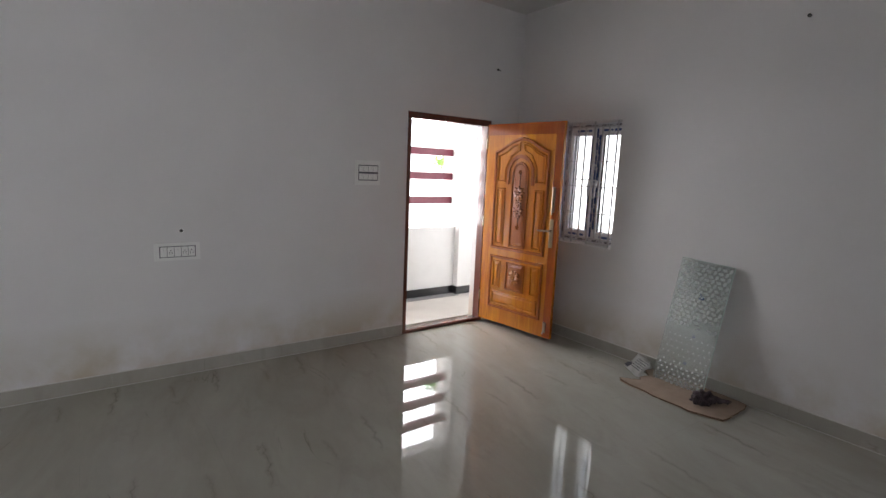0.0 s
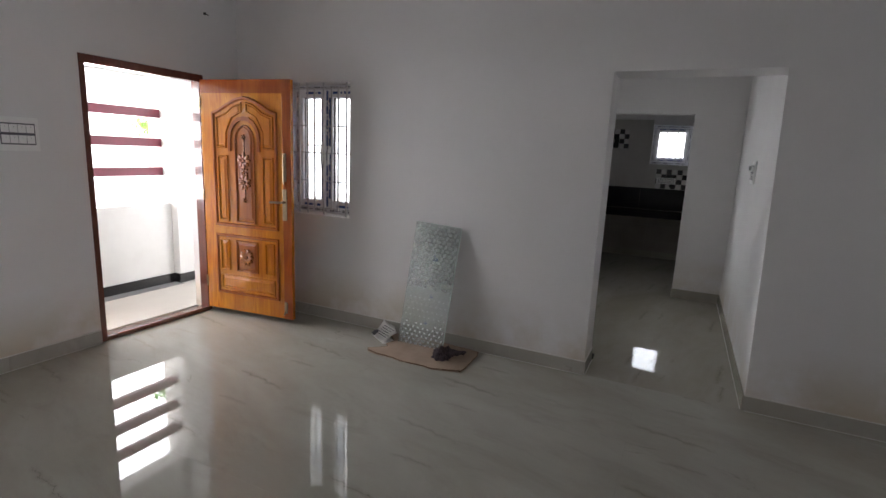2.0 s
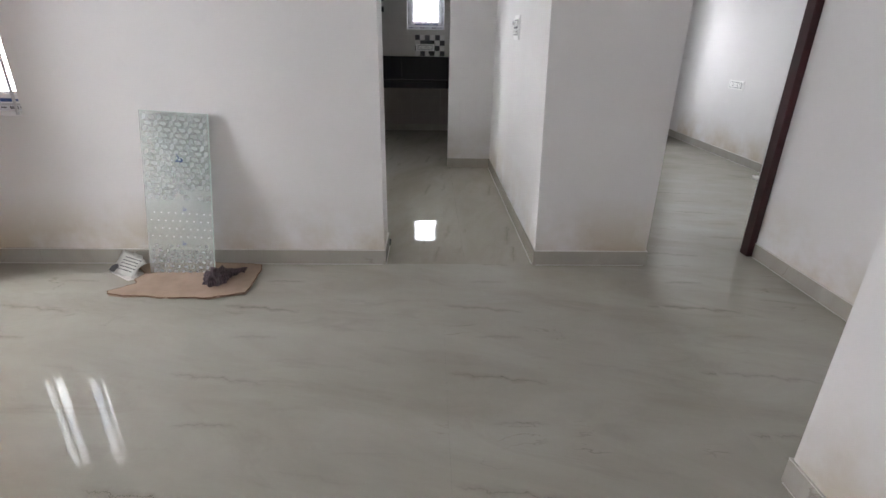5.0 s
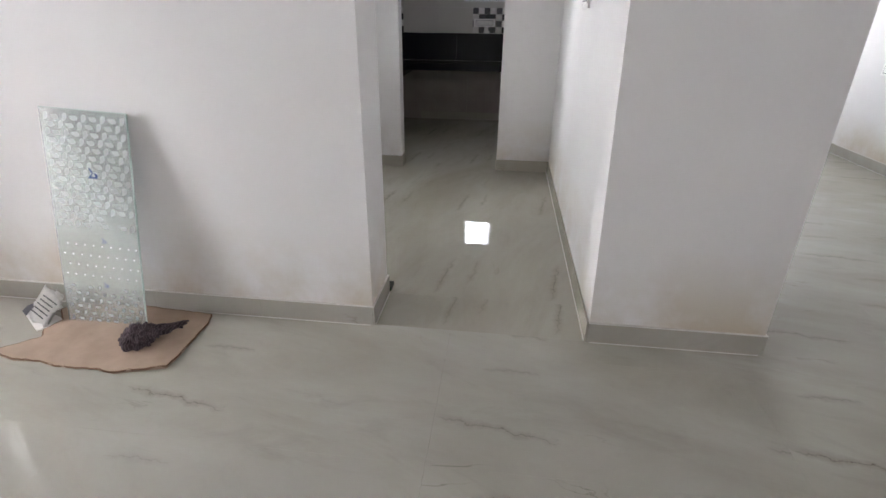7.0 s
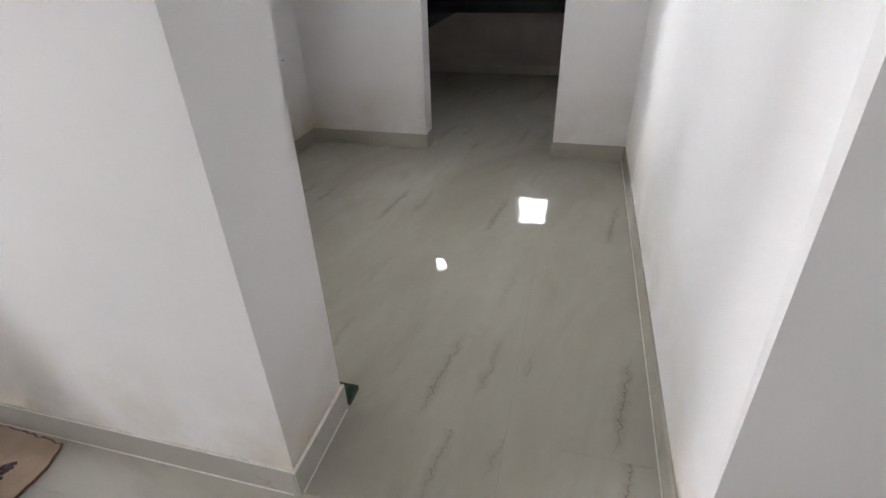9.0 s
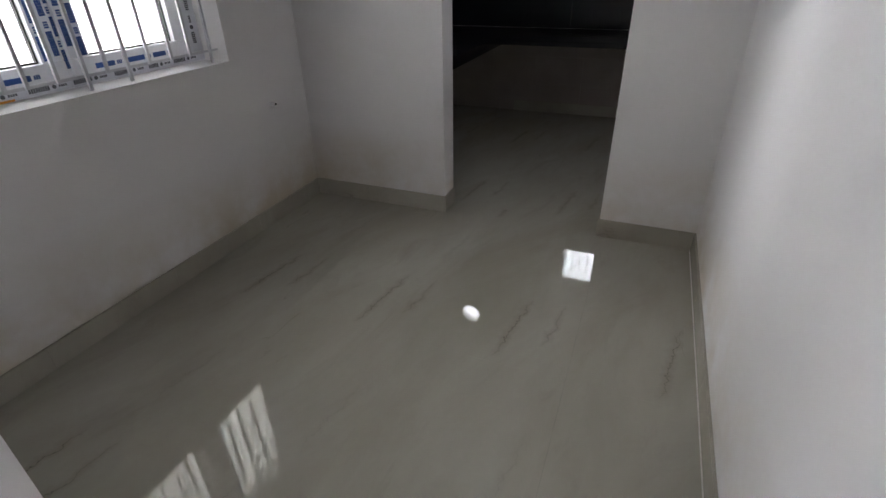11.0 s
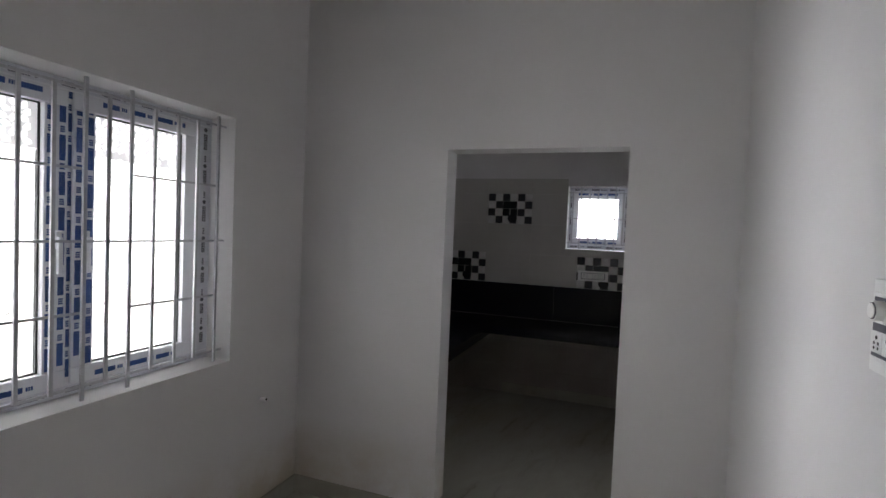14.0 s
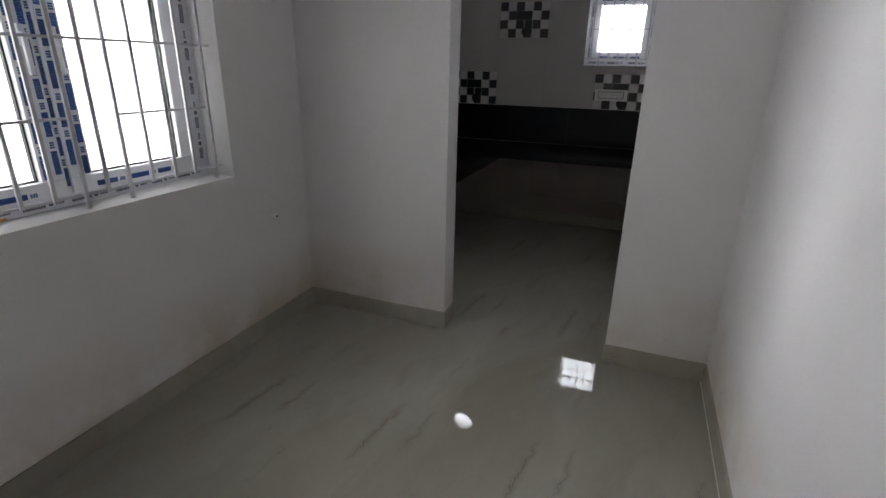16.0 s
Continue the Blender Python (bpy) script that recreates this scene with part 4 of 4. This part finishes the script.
# ---- things on the hall floor ----
cb = prism([(1.86, -0.40), (1.81, -0.44), (1.83, -0.47), (1.93, -0.492), (2.05, -0.485), (2.14, -0.505), (2.33, -0.50), (2.42, -0.515), (2.62, -0.45), (2.625, -0.36), (2.61, -0.10),
            (2.585, -0.035), (2.2, -0.02), (1.84, -0.03), (1.82, -0.10), (1.90, -0.18), (1.88, -0.27), (1.92, -0.33)], 0.001, 0.009)
for v in cb.verts:
    if v.co.z > 0.005:
        v.co.z += 0.004 + 0.005 * math.sin(9 * v.co.x + 5 * v.co.y)
card = empty("cardboard_sheet", 0, 0, 0, label="flattened torn brown cardboard on the marble floor", category="cardboard")
rim = [tuple(v.co) for v in cb.verts if v.co.z > 0.005]
part("sheet", cb, M["card"], card)
rnd = random.Random(6)
bm = bmesh.new()
for p, q in zip(rim, rim[1:] + rim[:1]):
    steps = max(2, int(math.dist(p, q) / 0.02))
    last = Vector(p)
    for k in range(1, steps + 1):
        t = k / steps
        nxt = Vector(p).lerp(Vector(q), t) + Vector((rnd.uniform(-1, 1), rnd.uniform(-1, 1), 0)) * (0.005 if k < steps else 0)
        rod(last - Vector((0, 0, 0.003)), nxt - Vector((0, 0, 0.003)), 0.0042, 5, bm)
        last = nxt
part("torn_edge", bm, M["card_edge"], card, "dark torn corrugated edge")

g = empty("leaning_glass_sheet", 1.935, -0.185, 0.012, label="pale green patterned glass sheet leaning on the wall, standing on cardboard", category="glass sheet")
lean = math.degrees(math.atan2(0.155, 1.01))
gm = pose(0, 0, 0, -lean, 0, 1) @ pose(0, 0, 0, 0, 3.2, 0) @ pose(0, 0, 0.0)
W, HH = 0.40, 1.01
bm = box(0, W, 0, 0.010, 0, HH)
bm.transform(gm)
part("sheet", bm, M["sheet_glass"], g)
bm = box(W - 0.0005, W + 0.002, 0, 0.010, 0, HH)
box(0, W, 0.0, 0.010, HH, HH + 0.002, bm=bm)
bm.transform(gm)
part("cut_edge", bm, M["glass_edge"], g, "bright cut green edge")

bm = bmesh.new()
rnd = random.Random(4)
leaf_rows = [0.02 + 0.034 * j for j in range(6)] + [0.50 + 0.034 * j for j in range(15)]
for j, z in enumerate(leaf_rows):
    fade = 0.25 if z in leaf_rows[5:8] else 0.0
    for i in range(9):
        x = 0.028 + i * 0.044 + (0.022 if j % 2 else 0)
        if x > W - 0.016 or rnd.random() < fade:
            continue
        a = 0.5 if (i + j) % 2 else -0.9
        m = Matrix.Translation((x, -0.0006, z)) @ Matrix.Rotation(a, 4, "Y") @ Matrix.Scale(0.6 if j < 6 else 1.0, 4)
        prism([(-0.021, -0.004), (-0.012, -0.011), (0.004, -0.013), (0.019, -0.002), (0.017, 0.008), (0.004, 0.013), (-0.008, 0.006)], 0, 0.0006, bm, m @ Matrix(((1, 0, 0, 0), (0, 0, 1, 0), (0, 1, 0, 0), (0, 0, 0, 1))))
for j in range(4):
    for i in range(9):
        x, z = 0.03 + i * 0.043 + (0.02 if j % 2 else 0), 0.25 + j * 0.05
        m = Matrix.Translation((min(x, W - 0.012), -0.0006, z))
        prism([(-0.006, 0), (0, -0.006), (0.006, 0), (0, 0.006)], 0, 0.0006, bm, m @ Matrix(((1, 0, 0, 0), (0, 0, 1, 0), (0, 1, 0, 0), (0, 0, 0, 1))))
bm.transform(gm)
tagged(part("etched_pattern", bm, M["etched"], g, "white etched leaf and dot pattern"), kind="stuff")
for x, z, k in ((0.22, 0.74, 1.3), (0.235, 0.43, 0.7), (0.22, 0.21, 0.7)):
    bm = prism([(-0.014 * k, 0.018 * k), (-0.004 * k, 0.0), (-0.018 * k, -0.018 * k), (0.014 * k, -0.016 * k), (0.018 * k, -0.004 * k),
                (0.0035 * k, 0.004 * k), (0.010 * k, -0.010 * k), (-0.010 * k, -0.013 * k), (0.001 * k, 0.001 * k), (-0.010 * k, 0.019 * k)], 0, 0.0008, None,
               Matrix.Translation((x, -0.0022, z)) @ Matrix(((1, 0, 0, 0), (0, 0, 1, 0), (0, 1, 0, 0), (0, 0, 0, 1))))
    bm.transform(gm)
    part("marker_scribble", bm, M["blue"], g, "dark blue marker scribble")


def rag():
    root = empty("rag", 2.405, -0.31, 0.009, label="crumpled dark purple cloth lying on the cardboard", category="cloth")
    bm = bmesh.new()
    bmesh.ops.create_icosphere(bm, subdivisions=5, radius=1)
    for v in bm.verts:
        p = v.co.copy()
        twist = 7 * p.x - 9 * p.y + 5 * noise.noise(p * 1.6)
        n = noise.noise(p * 2.0) * 0.55 + 0.16 * abs(math.sin(twist)) + 0.10 * abs(math.sin(2.3 * twist + 3 * p.z)) + noise.noise(p * 7.0) * 0.10
        v.co = Vector((p.x * 0.060, p.y * 0.060, max(p.z, -0.6) * 0.062)) * (0.92 + n)
        v.co.z += 0.030
    smooth(part("cloth", bm, M["rag"], root))
    bm = bmesh.new()
    for k in range(5):
        last = Vector((0.02 + 0.012 * k, 0.01, 0.05 - 0.004 * k))
        rad = 0.020
        for m_ in range(1, 9):
            t = m_ / 8
            nxt = Vector((0.02 + 0.012 * k + (0.10 - 0.012 * k) * t + 0.004 * math.sin(9 * t + k), 0.01 + 0.17 * t - 0.012 * k * t, (0.05 - 0.004 * k) * (1 - t) ** 0.7 + 0.008 + 0.008 * math.sin(5 * t + k) ** 2))
            rod(last, nxt, rad, 7, bm, rad * 0.84)
            last, rad = nxt, rad * 0.84
    smooth(part("tail", bm, M["rag"], root))


rag()


def newspaper():
    root = empty("newspaper_scrap", 1.745, -0.20, 0.0, -28, label="folded white newspaper scrap standing beside the cardboard", category="newspaper")
    root.scale = (1.35, 1.2, 1.0)
    m = pose(0, 0, 0.002, -46, 0, 0)

    def sheet(width, height, z0, wave, mm):
        bm = bmesh.new()
        c_, r_ = 8, 8
        g2 = [[bm.verts.new((width * (i / c_ - 0.5), wave * math.sin(i * 1.1 + j * 0.5), z0 + height * j / r_ - 0.02 * (i / c_) * j / r_ + 0.004 * math.sin(2 * i + j))) for i in range(c_ + 1)] for j in range(r_ + 1)]
        for j in range(r_):
            for i in range(c_):
                bm.faces.new((g2[j][i], g2[j][i + 1], g2[j + 1][i + 1], g2[j + 1][i]))
        bmesh.ops.solidify(bm, geom=bm.faces[:], thickness=0.002)
        bm.transform(mm)
        return bm
    smooth(part("page", sheet(0.17, 0.15, 0.0, 0.008, m), M["paper"], root))
    smooth(part("folded_page", sheet(0.14, 0.13, 0.0, 0.012, pose(0.02, 0.03, 0.002, -42, 0, -14)), M["paper"], root))
    bm = bmesh.new()
    rn = random.Random(5)
    for k in range(5):
        x = -0.03
        while x < 0.07:
            w_ = rn.uniform(0.008, 0.02)
            box(x, x + w_, -0.0145, -0.0135, 0.035 + 0.019 * k, 0.040 + 0.019 * k, bm=bm)
            x += w_ + 0.004
    bm.transform(m)
    tagged(part("print", bm, M["ink"], root), kind="stuff")
    bm = prism([(-0.078, 0.01), (-0.035, 0.005), (-0.032, 0.05), (-0.05, 0.062), (-0.074, 0.04)], 0, 0.001, None, m @ Matrix.Translation((0, -0.0135, 0)) @ Matrix(((1, 0, 0, 0), (0, 0, 1, 0), (0, 1, 0, 0), (0, 0, 0, 1))))
    part("picture", bm, M["ink"], root)
    part("flat_fold", prism([(-0.06, 0.0), (0.09, -0.02), (0.13, 0.09), (-0.03, 0.06)], 0.001, 0.004), M["paper"], root)


newspaper()

bm = bmesh.new()
bmesh.ops.create_icosphere(bm, subdivisions=3, radius=1)
for v in bm.verts:
    k = 0.8 + 0.7 * noise.noise(v.co * 1.7) + 0.35 * noise.noise(v.co * 4.5)
    v.co = Vector((v.co.x * 0.06 * k, v.co.y * 0.10 * k, max(0.0, 0.018 + v.co.z * 0.022 * k)))
scrap = tagged(part("crumpled_wrapper", bm, M["paper"]), "small crumpled white plastic wrapper on the bedroom floor near the skirting", "litter")
scrap.location = (7.47, 2.33, 0.001)

st = tagged(part("green_stone_strip", box(2.95, 3.43, T + 0.014, 0.405, 0.001, 0.022, 0.002), M["mat_green"]), "offcut of speckled dark green stone on the floor behind the doorway", "stone offcut")

# ---- outside ----
tagged(part("ground", box(-60, 60, -60, 60, -0.6, -0.4), M["ground"]), "dry bare ground round the house", kind="structure")

# ---- skirting ----


def skirting(name, x0, y0, x1, y1, nx, ny, tile="skirt", joint=True):
    """Skirting tiles along a wall face from one point to another; (nx, ny) points into the room."""
    root = empty(name, x0, y0)
    tagged(root, "grey marble skirting tiles with a white cement top edge", "skirting", kind="structure")
    L = math.hypot(x1 - x0, y1 - y0)
    ang = math.degrees(math.atan2(y1 - y0, x1 - x0))
    side = 1 if (-(y1 - y0) * nx + (x1 - x0) * ny) > 0 else -1
    n = max(1, round(L / 0.6))
    root.rotation_euler.z = radians(ang)
    lo, hi = (0.0005, 0.010) if side > 0 else (-0.010, -0.0005)
    me = mesh(box(0.0006, L / n - 0.0006, lo, hi, 0, 0.100, 0.001), "skirting_tile", M[tile])
    for i in range(n):
        ob = new("skirting_tile", me)
        ob.parent = root
        ob.location.x = i * L / n
    lo, hi = (0.0005, 0.0085) if side > 0 else (-0.0085, -0.0005)
    part("cement_bead", box(0, L, lo, hi, 0.100, 0.105), M["mortar" if tile == "skirt" else tile], root, "cement top edge")
    lo, hi = (0.0102, 0.0145) if side > 0 else (-0.0145, -0.0102)
    if joint:
        part("floor_joint", box(0.012, L - 0.012, lo, hi, 0.0, 0.0015), M["mortar"], root, "white cement floor joint")


S = skirting
S("skirting", 0, -5.57, 0, DOOR_Y0 - 0.002, 1, 0)
S("skirting", 0, DOOR_Y1 + 0.002, 0, -0.01, 1, 0)
S("skirting", 0, 0, 3.413, 0, 0, -1)
S("skirting", 3.413, -0.010, 3.413, T + 0.01, 1, 0)
S("skirting", 4.436, -0.010, 4.436, 2.797, -1, 0, "skirt_dining")
S("skirting", 4.436, 0, 5.205, 0, 0, -1)
S("skirting", 5.205, -0.010, 5.205, 0.15, 1, 0)
S("skirting", 6.075, -1.84, 6.075, 0.15, -1, 0)
S("skirting", 4.98, -5.57, 4.98, -1.83, -1, 0)
S("skirting", 4.97, -1.84, 6.065, -1.84, 0, 1)
S("skirting", 0, -5.57, 4.97, -5.57, 0, 1)
S("skirting", 2.06, T, 2.06, 2.797, 1, 0, "skirt_dining", False)
S("skirting", 2.07, T, 3.413, T, 0, 1, "skirt_dining", False)
S("skirting", 2.07, 2.797, 2.998, 2.797, 0, -1, "skirt_dining", False)
S("skirting", 3.938, 2.797, 4.426, 2.797, 0, -1, "skirt_dining", False)
S("skirting", 2.998, 2.788, 2.998, 2.95, 1, 0, "skirt_dining", False)
S("skirting", 3.938, 2.788, 3.938, 2.95, -1, 0, "skirt_dining", False)
S("skirting", 2.78, KY - 0.009, 4.436, KY - 0.009, 0, -1, "skirt_dining", False)
S("skirting", 7.70, T, 7.70, 5.2, -1, 0)
S("skirting", 4.66, 5.2, 7.69, 5.2, 0, -1)
S("skirting", 4.66, T, 4.66, 5.19, 1, 0)

# ---- floor tiles ----


def floor_tiles(x0, x1, y0, y1, px, py, tw, th, material):
    made = {}
    ix = math.floor((x0 - px) / tw)
    while px + ix * tw < x1 - 0.01:
        iy = math.floor((y0 - py) / th)
        while py + iy * th < y1 - 0.01:
            a, b = max(x0, px + ix * tw), min(x1, px + (ix + 1) * tw)
            c, d = max(y0, py + iy * th), min(y1, py + (iy + 1) * th)
            if b - a > 0.01 and d - c > 0.01:
                key = (round(b - a, 3), round(d - c, 3))
                if key not in made:
                    made[key] = mesh(box(0.0002, b - a - 0.0002, 0.0002, d - c - 0.0002, -0.012, 0), "tile", material)
                ob = new("floor_tile", made[key])
                ob.parent = floor_root
                ob.location = (a, c, 0)
            iy += 1
        ix += 1


floor_root = empty("floor_tiling", 0, 0, 0, label="large polished grey-beige veined marble-look floor tiles", kind="structure")
TW, TH = 1.27, 0.635
A, B = M["marble"], M["marble_turned_dim"]
floor_tiles(0.0, 4.98, -5.57, 0.0, 2.525, -0.17, TW, TH, A)
floor_tiles(4.98, 6.13, -1.84, 0.0, 2.525, -0.17, TW, TH, A)
floor_tiles(5.205, 6.075, 0.0, T, 5.205, 0.0, TW, 0.6, A)
floor_tiles(3.413, 4.436, 0.0, T, 2.06, 0.0, TH, TW, B)
floor_tiles(2.06, 4.436, T, 2.797, 2.06, T, TH, TW, B)
floor_tiles(2.998, 3.938, 2.797, 2.95, 2.998, 2.797, TW, TH, B)
floor_tiles(2.06, 4.436, 2.95, 5.36, 2.06, 2.95, TH, TW, B)
floor_tiles(4.66, 7.84, T, 5.2, 4.66, T, TW, TH, A)
floor_tiles(-0.11, 0.0, DOOR_Y0 + 0.046, DOOR_Y1 - 0.046, -0.11, DOOR_Y0 + 0.046, TW, TH, A)
